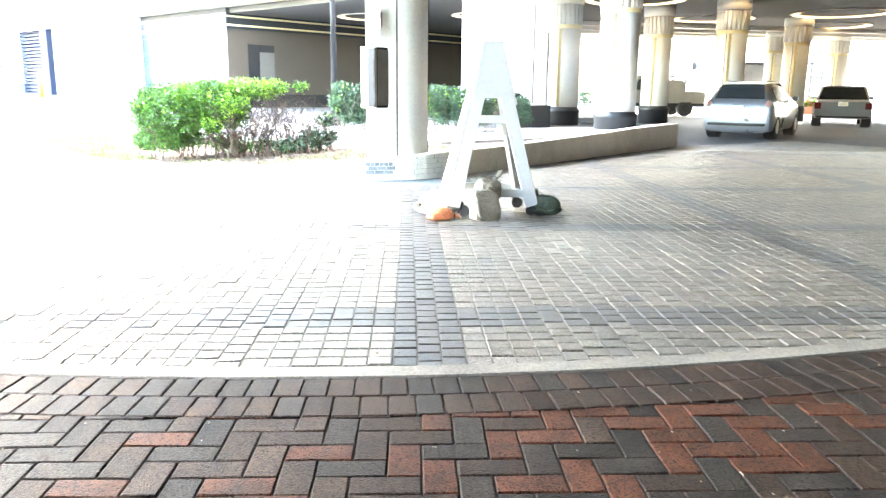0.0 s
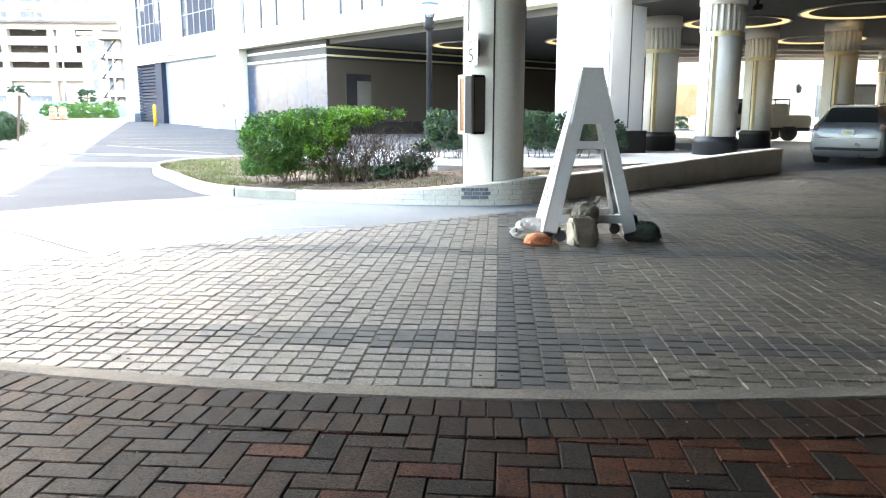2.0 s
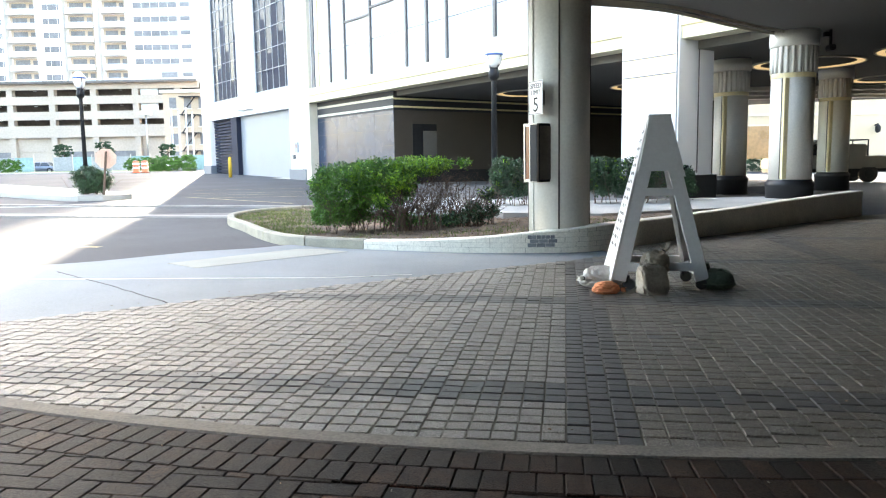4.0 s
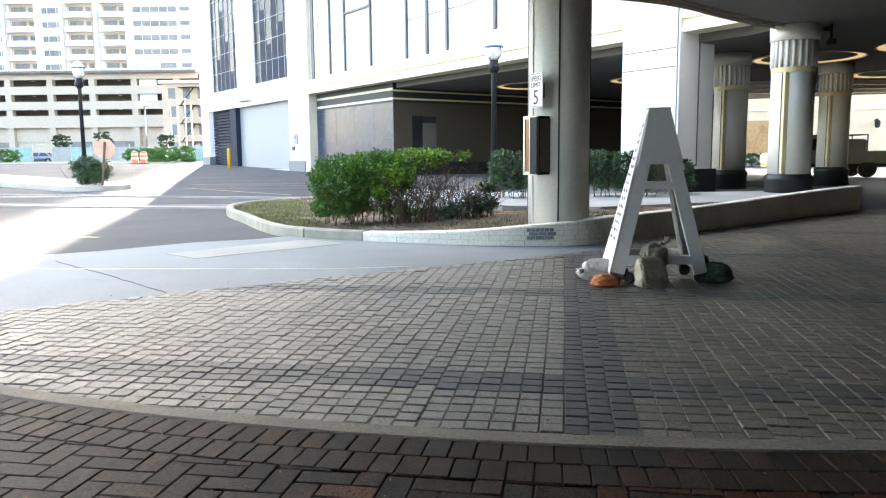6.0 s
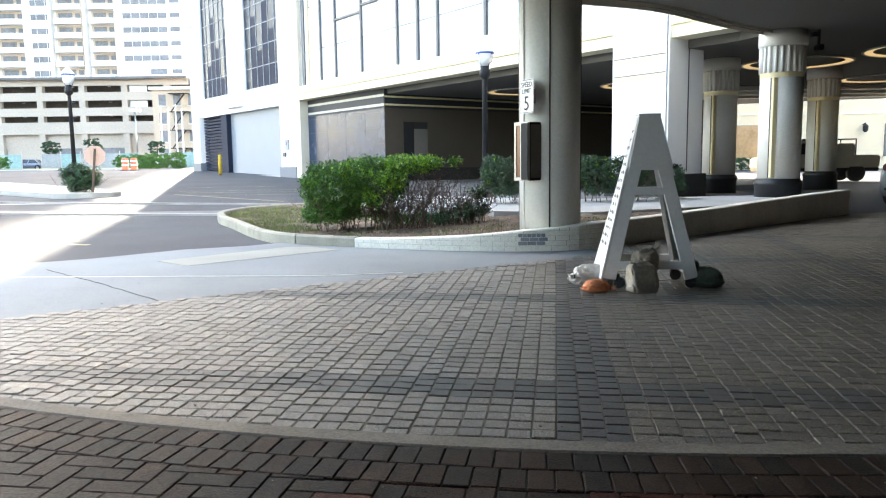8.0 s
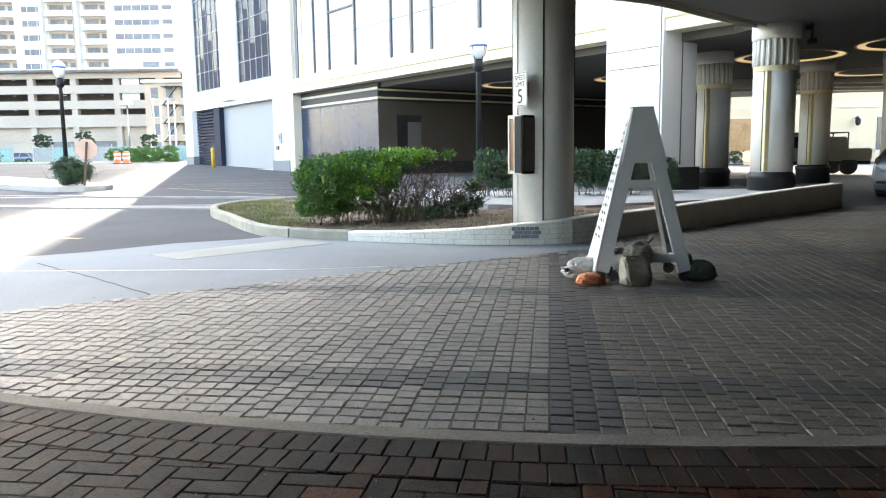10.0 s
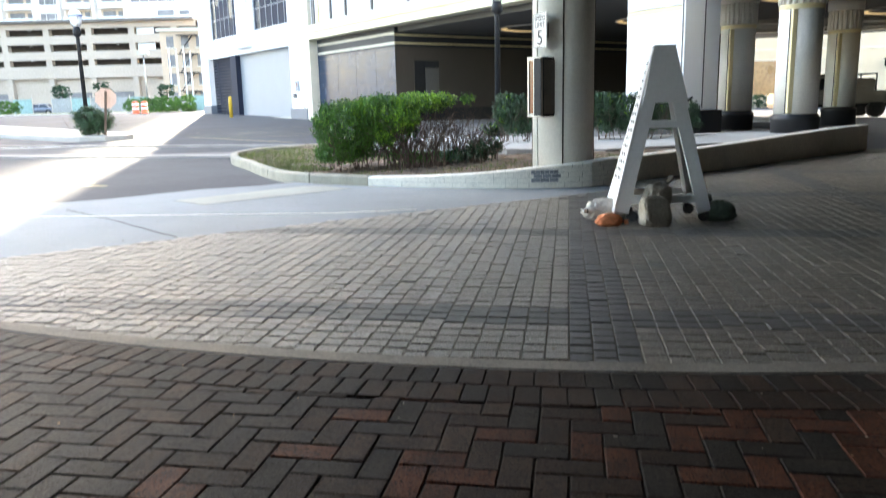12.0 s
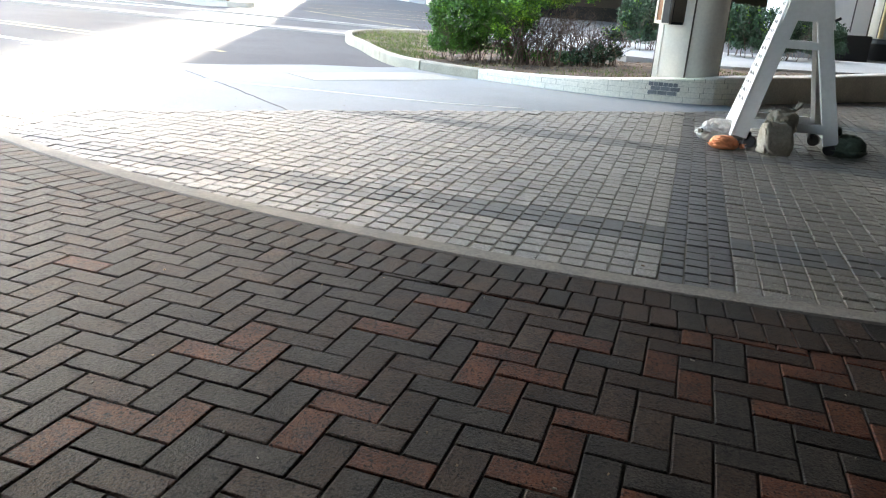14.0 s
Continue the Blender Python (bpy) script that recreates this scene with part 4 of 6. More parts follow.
# ---- shrubs ----
def shrub(name, x, y, z, rx, ry, h, leaves, mats, label, seed, bare=0.0, twigs=60, size=0.05, low=0.25):
    """A clipped shrub: stems and twigs with a crown of small leaves in clumps, uneven and open below."""
    rng = np.random.default_rng(seed)
    t = thing(name, Matrix.Translation((x, y, z)), label, "shrub", "planted shrubs")
    clumps = []
    while len(clumps) < max(12, leaves // 45):
        p = rng.uniform(-1, 1, 3)
        r = (np.abs(p) ** 2.8).sum() ** (1 / 2.8)
        if 0.35 < r < 1.0 and p[2] > -0.95:
            clumps.append(p)
    clumps = np.array(clumps)
    pick = rng.integers(0, len(clumps), leaves)
    c = clumps[pick] * np.array([rx, ry, h * (1 - low) / 2])
    c[:, 2] += h * (1 + low) / 2
    c += rng.normal(0, 1, (leaves, 3)) * np.array([0.075, 0.075, 0.045]) * (0.6 + 0.4 * min(rx, 1.5))
    keep = c[:, 2] > 0.04
    if bare:
        u = c[:, 0] / rx
        chance = np.where(u < rng.uniform(-0.28, 0.10, leaves), 1.0, np.where(u < 0.7, bare + 0.5 * (c[:, 2] > 0.86 * h) * (u < 0.4), 0.5 * (c[:, 2] < 0.62 * h)))
        keep &= rng.uniform(0, 1, leaves) < chance
    c, pick = c[keep], pick[keep]
    n = len(c)
    nrm = c - np.array([0, 0, h * 0.45])
    nrm = nrm / np.linalg.norm(nrm, axis=1)[:, None] + rng.normal(0, 0.6, (n, 3)) + np.array([0, 0, 0.35])
    nrm /= np.linalg.norm(nrm, axis=1)[:, None]
    a = np.cross(nrm, rng.normal(0, 1, (n, 3)))
    a /= np.linalg.norm(a, axis=1)[:, None]
    b = np.cross(nrm, a)
    s = (size * rng.uniform(0.6, 1.25, n))[:, None]
    lift = nrm * s * 0.18
    v = np.stack([c - a * s * 0.55, c + b * s * 0.28 + lift, c + a * s * 0.55, c - b * s * 0.28 + lift], 1).reshape(-1, 3)
    young = (clumps[pick][:, 2] > 0.3) & (noise_of(clumps[pick], seed) > -0.05)
    for k, mt in enumerate(mats):
        sel = np.where(young if k == 1 else ~young)[0]
        if len(mats) == 1:
            sel = np.arange(n)
        if len(sel) == 0:
            continue
        vv = v.reshape(-1, 4, 3)[sel].reshape(-1, 3)
        ff = np.arange(len(sel) * 4).reshape(-1, 4)
        ob = from_arrays("leaves" if k == 0 else "young_leaves", vv, ff, mt, t)
        ob["kind"] = "stuff"
    bm = bmesh.new()
    for i in range(twigs):
        bx, by = (rng.uniform(-0.75, 0.8) if not bare or i % 3 == 0 else rng.uniform(0.0, 0.75)) * rx, rng.uniform(-0.5, 0.5) * ry
        p = Vector((bx, by, -0.06))
        d = Vector((rng.normal(0, 0.3) + 0.25 * bx / rx, rng.normal(0, 0.3), 1.0))
        r = rng.uniform(0.007, 0.014)
        length = h * rng.uniform(0.75, 0.98) / 5
        for k in range(5):
            q = p + d.normalized() * length
            q.z = min(q.z, h * 0.97)
            rod(p, q, r, r * 0.75, 5, bm)
            if k > 0:
                for _ in range(2):
                    e = q + Vector((rng.normal(0, 0.09), rng.normal(0, 0.09), rng.uniform(0.02, 0.16)))
                    e.z = min(e.z, h)
                    rod(q, e, r * 0.5, r * 0.25, 4, bm)
            p, r = q, r * 0.78
            d += Vector((rng.normal(0, 0.35), rng.normal(0, 0.35), 0))
    st = part("branchwork", bm, TWIG, t, "bare grey-brown branches")
    st["kind"] = "stuff"
    return t


def noise_of(p, seed):
    return np.array([noise.noise((q[0] * 1.9 + seed, q[1] * 1.9, q[2] * 1.9)) for q in p])


def sprig_shrub(name, at, volumes, twig_spots, label, seed, size=0.055):
    """A broad-leaved shrub: leaves set round short sprigs that fill the given rounded volumes, on bare forking stems.
    volumes: centre x, y, z, half sizes, number of sprigs, share of young sprigs; twig_spots: x from, x to, y spread, height, number."""
    rng = np.random.default_rng(seed)
    t = thing(name, Matrix.Translation(at), label, "shrub", "planted shrubs")
    tips, outs, young = [], [], []
    for x, y, z, rx, ry, rz, count, share in volumes:
        made = 0
        while made < count:
            p = rng.uniform(-1, 1, 3)
            r = (np.abs(p) ** 2.5).sum() ** 0.4
            if not 0.62 < r < 1.0 or (p[2] < -0.55 and rng.uniform() < 0.6):
                continue
            p *= 1 + 0.13 * noise.noise((p[0] * 3 + seed, p[1] * 3, p[2] * 3 + x))
            tips.append((x + p[0] * rx, y + p[1] * ry, z + p[2] * rz))
            outs.append((p[0] / rx, p[1] / ry, p[2] / rz + 1.2 / max(rz, 0.3)))
            young.append(rng.uniform() < share * (0.25 + 0.75 * (p[2] > 0.1)) * (1.6 if noise.noise((p[0] * 2.5, p[1] * 2.5 + seed, p[2] * 2)) > 0 else 0.5))
            made += 1
    tips, outs, young = np.array(tips), np.array(outs), np.array(young)
    outs /= np.linalg.norm(outs, axis=1)[:, None]
    per = 9
    n = len(tips) * per
    base, along, fresh = np.repeat(tips, per, 0), np.repeat(outs, per, 0), np.repeat(young, per)
    along = along + rng.normal(0, 0.25, (n, 3))
    step_back = np.tile(np.linspace(0, 0.13, per), len(tips))[:, None]
    c = base - along * step_back + rng.normal(0, 0.012, (n, 3))
    a = along * 0.55 + rng.normal(0, 0.75, (n, 3))
    a /= np.linalg.norm(a, axis=1)[:, None]
    b = np.cross(a, rng.normal(0, 0.5, (n, 3)) + np.array([0, 0, 1.0]))
    b /= np.linalg.norm(b, axis=1)[:, None]
    up = np.cross(b, a)
    ln = (size * rng.uniform(0.65, 1.2, n))[:, None]
    wd = ln * 0.30
    v = np.stack([c, c + a * ln * 0.45 + b * wd + up * wd * 0.45, c + a * ln, c + a * ln * 0.45 - b * wd + up * wd * 0.45, c + a * ln * 0.5], 1)
    for k, mt in enumerate((LEAF if seed == 4 else LEAFD, LEAFY)):
        sel = np.where(fresh if k else ~fresh)[0]
        if len(sel):
            vv = v[sel].reshape(-1, 3)
            q = np.arange(len(sel))[:, None] * 5
            ff = np.concatenate([q + np.array([[0, 4, 2, 1]]), q + np.array([[0, 3, 2, 4]])])
            ob = from_arrays("young_leaves" if k else "leaves", vv, ff, mt, t)
            ob["kind"] = "stuff"
    bm = bmesh.new()
    for x0, x1, ys, h, count in twig_spots:
        for _ in range(count):
            p = Vector((rng.uniform(x0, x1), rng.normal(0, ys), -0.06))
            d = Vector((rng.normal(0, 0.25), rng.normal(0, 0.25), 1.0))
            r = rng.uniform(0.006, 0.012)
            for k in range(5):
                q = p + d.normalized() * h * rng.uniform(0.14, 0.22)
                rod(p, q, r, r * 0.78, 5, bm)
                if k > 0:
                    for _ in range(3):
                        e = q + Vector((rng.normal(0, 0.10), rng.normal(0, 0.10), rng.uniform(-0.02, 0.16)))
                        rod(q, e, r * 0.5, r * 0.25, 4, bm)
                        rod(e, e + Vector((rng.normal(0, 0.05), rng.normal(0, 0.05), rng.uniform(0.0, 0.08))), r * 0.3, r * 0.15, 3, bm)
                p, r = q, r * 0.8
                d += Vector((rng.normal(0, 0.32), rng.normal(0, 0.32), 0))
    st = part("branchwork", bm, TWIG, t, "bare grey-brown branches")
    st["kind"] = "stuff"
    return t


sprig_shrub("hedge_shrub", (0, 12.1, 0.12),
            [(-1.62, 0.0, 0.64, 0.58, 0.62, 0.42, 1250, 0.10), (-1.05, 0.0, 0.80, 0.58, 0.62, 0.32, 1050, 0.28), (-0.50, 0.05, 0.99, 0.46, 0.55, 0.15, 430, 0.85), (-0.10, 0.05, 1.02, 0.25, 0.40, 0.10, 140, 1.0),
             (-0.66, -0.52, 0.74, 0.27, 0.16, 0.12, 170, 1.0), (-0.98, -0.52, 0.45, 0.18, 0.14, 0.12, 90, 0.6), (-0.72, -0.1, 0.58, 0.28, 0.4, 0.22, 120, 0.2), (-1.75, -0.1, 0.26, 0.42, 0.55, 0.18, 330, 0.0), (-1.1, 0.2, 0.22, 0.5, 0.4, 0.12, 150, 0.0),
             (-0.4, 0.2, 0.12, 0.7, 0.4, 0.10, 170, 0.0), (0.30, 0.1, 1.04, 0.14, 0.15, 0.07, 28, 0.6)],
            [(-2.0, -0.6, 0.28, 0.80, 45), (-0.75, 0.42, 0.28, 0.98, 90)], "dense green hedge shrub with bare twiggy patches", 4, 0.047)
sprig_shrub("low_shrub", (0, 11.9, 0.16), [(0.55, 0.0, 0.24, 0.32, 0.3, 0.16, 95, 0.0), (0.66, 0.1, 0.48, 0.18, 0.2, 0.12, 40, 0.15), (0.2, 0.0, 0.12, 0.5, 0.3, 0.08, 60, 0.0)],
            [(0.2, 0.8, 0.15, 0.6, 26)], "thin half-bare shrub in the mulch", 8)
for x, y, z, half, h, count in ((1.32, 15.5, 0.28, 0.42, 0.98, 420), (3.55, 15.7, 0.28, 0.95, 0.95, 850), (4.9, 16.4, 0.28, 0.55, 0.80, 420)):
    sprig_shrub("far_shrub", (x, y, z), [(0, 0, h * 0.60, half, 0.45, h * 0.36, count, 0.06), (-half * 0.4, 0.1, h * 0.86, half * 0.4, 0.3, 0.12, count // 7, 0.1), (half * 0.2, -0.2, h * 0.3, half * 0.8, 0.4, 0.16, count // 4, 0.0)],
                [(-half * 0.8, half * 0.8, 0.2, h * 0.9, 18)], "dark green shrub beside the walkway", int(20 + x), 0.062)


def tufts(name, spots, material, label, count, seed, high=0.10, wide=0.35):
    rng = np.random.default_rng(seed)
    v, f = [], []
    for _ in range(count):
        x, y, r = spots[rng.integers(0, len(spots))]
        a, q = rng.uniform(0, 2 * math.pi), r * math.sqrt(rng.uniform(0, 1))
        x, y = x + q * math.cos(a), y + q * math.sin(a)
        if not inside(x, y, poly):
            continue
        z = soil_z(x, y) + 0.05 * noise.noise((x * 1.7, y * 1.7, 0)) - 0.03
        b, hgt = rng.uniform(0, math.pi), high * rng.uniform(0.4, 1.2)
        dx, dy = 0.006 * math.cos(b), 0.006 * math.sin(b)
        lx, ly = rng.normal(0, 0.3) * hgt, rng.normal(0, 0.3) * hgt
        k = len(v)
        v += [(x - dx, y - dy, z), (x + dx, y + dy, z), (x + lx, y + ly, z + hgt)]
        f.append((k, k + 1, k + 2))
    ob = from_arrays(name, v, f, material)
    return tagged(ob, label, "grass", kind="stuff")


tufts("grass", [(-3.9, 15.6, 1.0), (-3.3, 13.6, 0.8), (-3.8, 17.0, 1.0), (-2.6, 12.2, 0.7), (-2.2, 14.5, 1.2)], GRASSM, "short dry grass in the planting bed", 6500, 3, 0.09)
tufts("weeds", [(0.2, 10.6, 0.6), (0.9, 10.9, 0.5), (-1.2, 11.0, 0.6), (2.6, 11.3, 0.5)], GRASSM, "sparse weeds in the mulch", 1100, 9, 0.06)
LITTER = mat("dead_leaf", (0.20, 0.13, 0.08), 0.85, grain=30, blotch=5, vary=0.4, bump=0, island=0.5)
rng = np.random.default_rng(12)
lv, lf = [], []
for _ in range(9000):
    x, y = rng.uniform(-4.8, 3.5), rng.uniform(9.5, 17)
    if inside(x, y, poly):
        z = soil_z(x, y) + 0.05 * noise.noise((x * 1.7, y * 1.7, 0)) + 0.02 * noise.noise((x * 7, y * 7, 3)) - 0.012
        a, s = rng.uniform(0, 6.28), rng.uniform(0.012, 0.03)
        c, d = math.cos(a) * s, math.sin(a) * s
        k = len(lv)
        lv += [(x + c, y + d, z + rng.uniform(0, 0.02)), (x - d * 0.5, y + c * 0.5, z + 0.006), (x - c, y - d, z + rng.uniform(0, 0.015)), (x + d * 0.5, y - c * 0.5, z)]
        lf.append((k, k + 1, k + 2, k + 3))
tagged(from_arrays("leaf_litter", lv, lf, LITTER), "dry brown leaf litter on the mulch", "litter", kind="stuff")

# ---- traffic island, stop sign, drums, post ----
isl = smooth_line([(-30, 38), (-19, 29.0), (-13.2, 24.5), (-11.7, 23.6), (-10.5, 24.2), (-11.0, 25.3), (-16, 29.8), (-28, 39.5)], 0.6)
island = thing("traffic_island", Matrix.Identity(4), "raised concrete traffic island", "kerb", kind="structure")
part("island_top", slab([(p.x, p.y) for p in isl], lambda x, y: rise(x, y) - 0.1, lambda x, y: rise(x, y) + 0.13), PALE, island)
shrub("island_shrub", -11.68, 24.6, 0.24, 0.58, 0.5, 0.98, 7000, [LEAFD], "round dark green shrub on the island", 21, twigs=14, size=0.07, low=0.1)
stop = thing("stop_sign", pose(-11.15, 24.2, 0.2, 0, 6, 20), "back of an octagonal road sign on a leaning post", "road sign")
SIGNBACK = mat("weathered_sign_back", (0.62, 0.42, 0.33), 0.5, grain=20, blotch=3, vary=0.15, bump=0.05)
bm = bmesh.new()
bmesh.ops.create_cone(bm, cap_ends=True, segments=8, radius1=0.34, radius2=0.34, depth=0.006, matrix=Matrix.Translation((0, 0.03, 1.27)) @ Euler((radians(90), 0, 0)).to_matrix().to_4x4() @ pose(0, 0, 0, 0, 0, 22.5))
part("plate", bm, SIGNBACK, stop, "pale weathered octagon plate")
part("post", box(-0.035, 0.035, -0.03, 0.02, -0.1, 1.5, 0.004), TWIG, stop, "brown steel post")


def drum(x, y):
    z = rise(x, y) - 0.03
    t = thing("traffic_drum", Matrix.Translation((x, y, z)), "orange traffic drum with white bands", "traffic drum", "traffic drums")
    part("body", lathe([(0.30, 0), (0.30, 0.1), (0.26, 0.12), (0.24, 0.95), (0.1, 1.0)], 18), ORANGE, t, smooth=True)
    for q in (0.38, 0.70):
        part("band", lathe([(0.262, q), (0.262, q + 0.12)], 18), WHITE, t, "white reflective band")
    part("rubber_base", lathe([(0.38, -0.02), (0.38, 0.06)], 18), RUBBER, t)


drum(-25.1, 60.2)
drum(-24.3, 60.0)
boll = thing("bollard", Matrix.Translation((-11.6, 40.0, 0.5)), "yellow steel bollard beside the shutter", "bollard")
part("post", lathe([(0.09, 0), (0.09, 1.05), (0.07, 1.12), (0.02, 1.15)], 16), YELLOW, boll, smooth=True)


# ---- vehicles ----
SILVER = mat("silver_car_paint", (0.17, 0.185, 0.21), 0.3, 0.6, grain=400, blotch=1, vary=0.06, bump=0, coat=0.6)
GREYP = mat("grey_car_paint", (0.21, 0.215, 0.22), 0.35, 0.5, grain=400, blotch=1, vary=0.08, bump=0, coat=0.5)
CARGLASS = glassy("car_glass", (0.02, 0.024, 0.028))
REDLENS = mat("red_lens", (0.09, 0.015, 0.015), 0.2, grain=10, blotch=3, vary=0.1, bump=0, coat=0.5)
CLEARLENS = mat("clear_lens", (0.7, 0.7, 0.7), 0.15, grain=10, blotch=3, vary=0.1, bump=0)


def loft(sections, bm=None):
    """A closed skin over rings of equal length."""
    bm = bm or bmesh.new()
    rows = [[bm.verts.new(p) for p in s] for s in sections]
    n = len(rows[0])
    for a, b in zip(rows, rows[1:]):
        for i in range(n):
            bm.faces.new((a[i], a[(i + 1) % n], b[(i + 1) % n], b[i]))
    bm.faces.new(list(reversed(rows[0])))
    bm.faces.new(rows[-1])
    bmesh.ops.recalc_face_normals(bm, faces=bm.faces[:])
    return bm


def car(m, paint_m, label, lower, cabin, width=1.72, wheel_y=(0.75, 3.35), plate=True):
    """lower: (y, z_low, z_high) along the body from its tail; cabin: (y, z, half width) of the roof's outline."""
    t = thing("car", m, label, "car", "parked cars")
    half = width / 2

    def ring(y, zl, zh, w):
        return [(-w, y, zl + 0.10), (-w * 0.94, y, zl), (w * 0.94, y, zl), (w, y, zl + 0.10), (w * 1.0, y, zl + (zh - zl) * 0.6), (w * 0.93, y, zh - 0.02), (w * 0.84, y, zh), (-w * 0.84, y, zh), (-w * 0.93, y, zh - 0.02), (-w, y, zl + (zh - zl) * 0.6)]
    body = part("body", loft([ring(y, a, b, half * w) for y, a, b, w in lower]), paint_m, t, smooth=False)
    # glasshouse
    y0, y1, y2, y3, zb, zt = cabin
    w0, w1 = half * 0.90, half * 0.72
    gl = [[(-w0, y0, zb), (w0, y0, zb), (w0, y3, zb), (-w0, y3, zb)], [(-w1, y1, zt - 0.03), (w1, y1, zt - 0.03), (w1, y2, zt - 0.03), (-w1, y2, zt - 0.03)]]
    part("glasshouse", loft(gl), CARGLASS, t, "dark tinted windows")
    roof = part("roof", loft([[(x * 1.03, y, zt - 0.035) for x, y in ((-w1, y1 - 0.03), (w1, y1 - 0.03), (w1, y2 + 0.03), (-w1, y2 + 0.03))], [(x * 0.93, y, zt + 0.01) for x, y in ((-w1, y1 + 0.05), (w1, y1 + 0.05), (w1, y2 - 0.08), (-w1, y2 - 0.08))]]), paint_m, t)
    for sx in (-1, 1):
        for (ya, yb) in ((y0, y1), (y3, y2), ((y0 + y3) * 0.5, (y1 + y2) * 0.5)):
            part("pillar", beam((sx * w0 * 1.0, ya, zb), (sx * w1 * 1.02, yb, zt - 0.03), 0.06, 0.09, 0.01), paint_m, t)
        part("mirror", box(sx * half, sx * (half + 0.16), y3 - 0.25, y3 - 0.13, zb + 0.0, zb + 0.13, 0.02), paint_m, t)
        part("tail_light", box(sx * half * 0.72, sx * half * 0.97, lower[0][0] - 0.005, lower[0][0] + 0.25, lower[0][2] - 0.28, lower[0][2] - 0.03, 0.02), REDLENS, t, "red tail light")
        part("head_light", box(sx * half * 0.5, sx * half * 0.92, lower[-1][0] - 0.2, lower[-1][0] + 0.004, lower[-1][2] - 0.22, lower[-1][2] - 0.08, 0.02), CLEARLENS, t, "clear head light")
        part("door_line", box(sx * half * 0.995, sx * half * 1.004, (wheel_y[0] + wheel_y[1]) / 2 - 0.006, (wheel_y[0] + wheel_y[1]) / 2 + 0.006, 0.35, zb - 0.05), RUBBER, t)
        part("door_handle", box(sx * half * 0.99, sx * (half + 0.03), (wheel_y[0] + wheel_y[1]) / 2 - 0.25, (wheel_y[0] + wheel_y[1]) / 2 - 0.1, zb - 0.16, zb - 0.12, 0.008), paint_m, t)
    yb = lower[0][0]
    part("bumper", box(-half * 0.97, half * 0.97, yb - 0.09, yb + 0.12, 0.36, 0.58, 0.04), paint_m, t)
    part("bumper_strip", box(-half * 0.9, half * 0.9, yb - 0.10, yb - 0.05, 0.30, 0.37, 0.01), RUBBER, t, "black bumper strip")
    if plate:
        p = part("number_plate", box(-0.15, 0.15, yb - 0.035, yb - 0.01, 0.70, 0.84, 0.004), WHITE, t, "pale number plate")
        part("plate_bar", box(-0.11, 0.11, yb - 0.038, yb - 0.034, 0.745, 0.80), GOLD, p, "plain bar")
    yf = lower[-1][0]
    part("front_bumper", box(-half * 0.95, half * 0.95, yf - 0.1, yf + 0.08, 0.30, 0.52, 0.04), paint_m, t)
    for sx in (-1, 1):
        for wy in wheel_y:
            wh = part("wheel", lathe([(0.20, -0.09), (0.29, -0.1), (0.32, -0.07), (0.32, 0.07), (0.29, 0.1), (0.20, 0.09)], 24), RUBBER, t, "black tyre", smooth=True)
            wh.matrix_basis = pose(sx * (half - 0.07), wy, 0.32, 0, 90, 0)
            part("rim", lathe([(0.19, -0.096), (0.2, -0.08), (0.2, 0.08), (0.19, 0.096)], 20), STEEL, wh, "steel wheel rim")
            arch = part("wheel_arch", rod((sx * (half - 0.28), wy, 0.34), (sx * (half + 0.002), wy, 0.34), 0.365, seg=24), RUBBER, t)
    return t


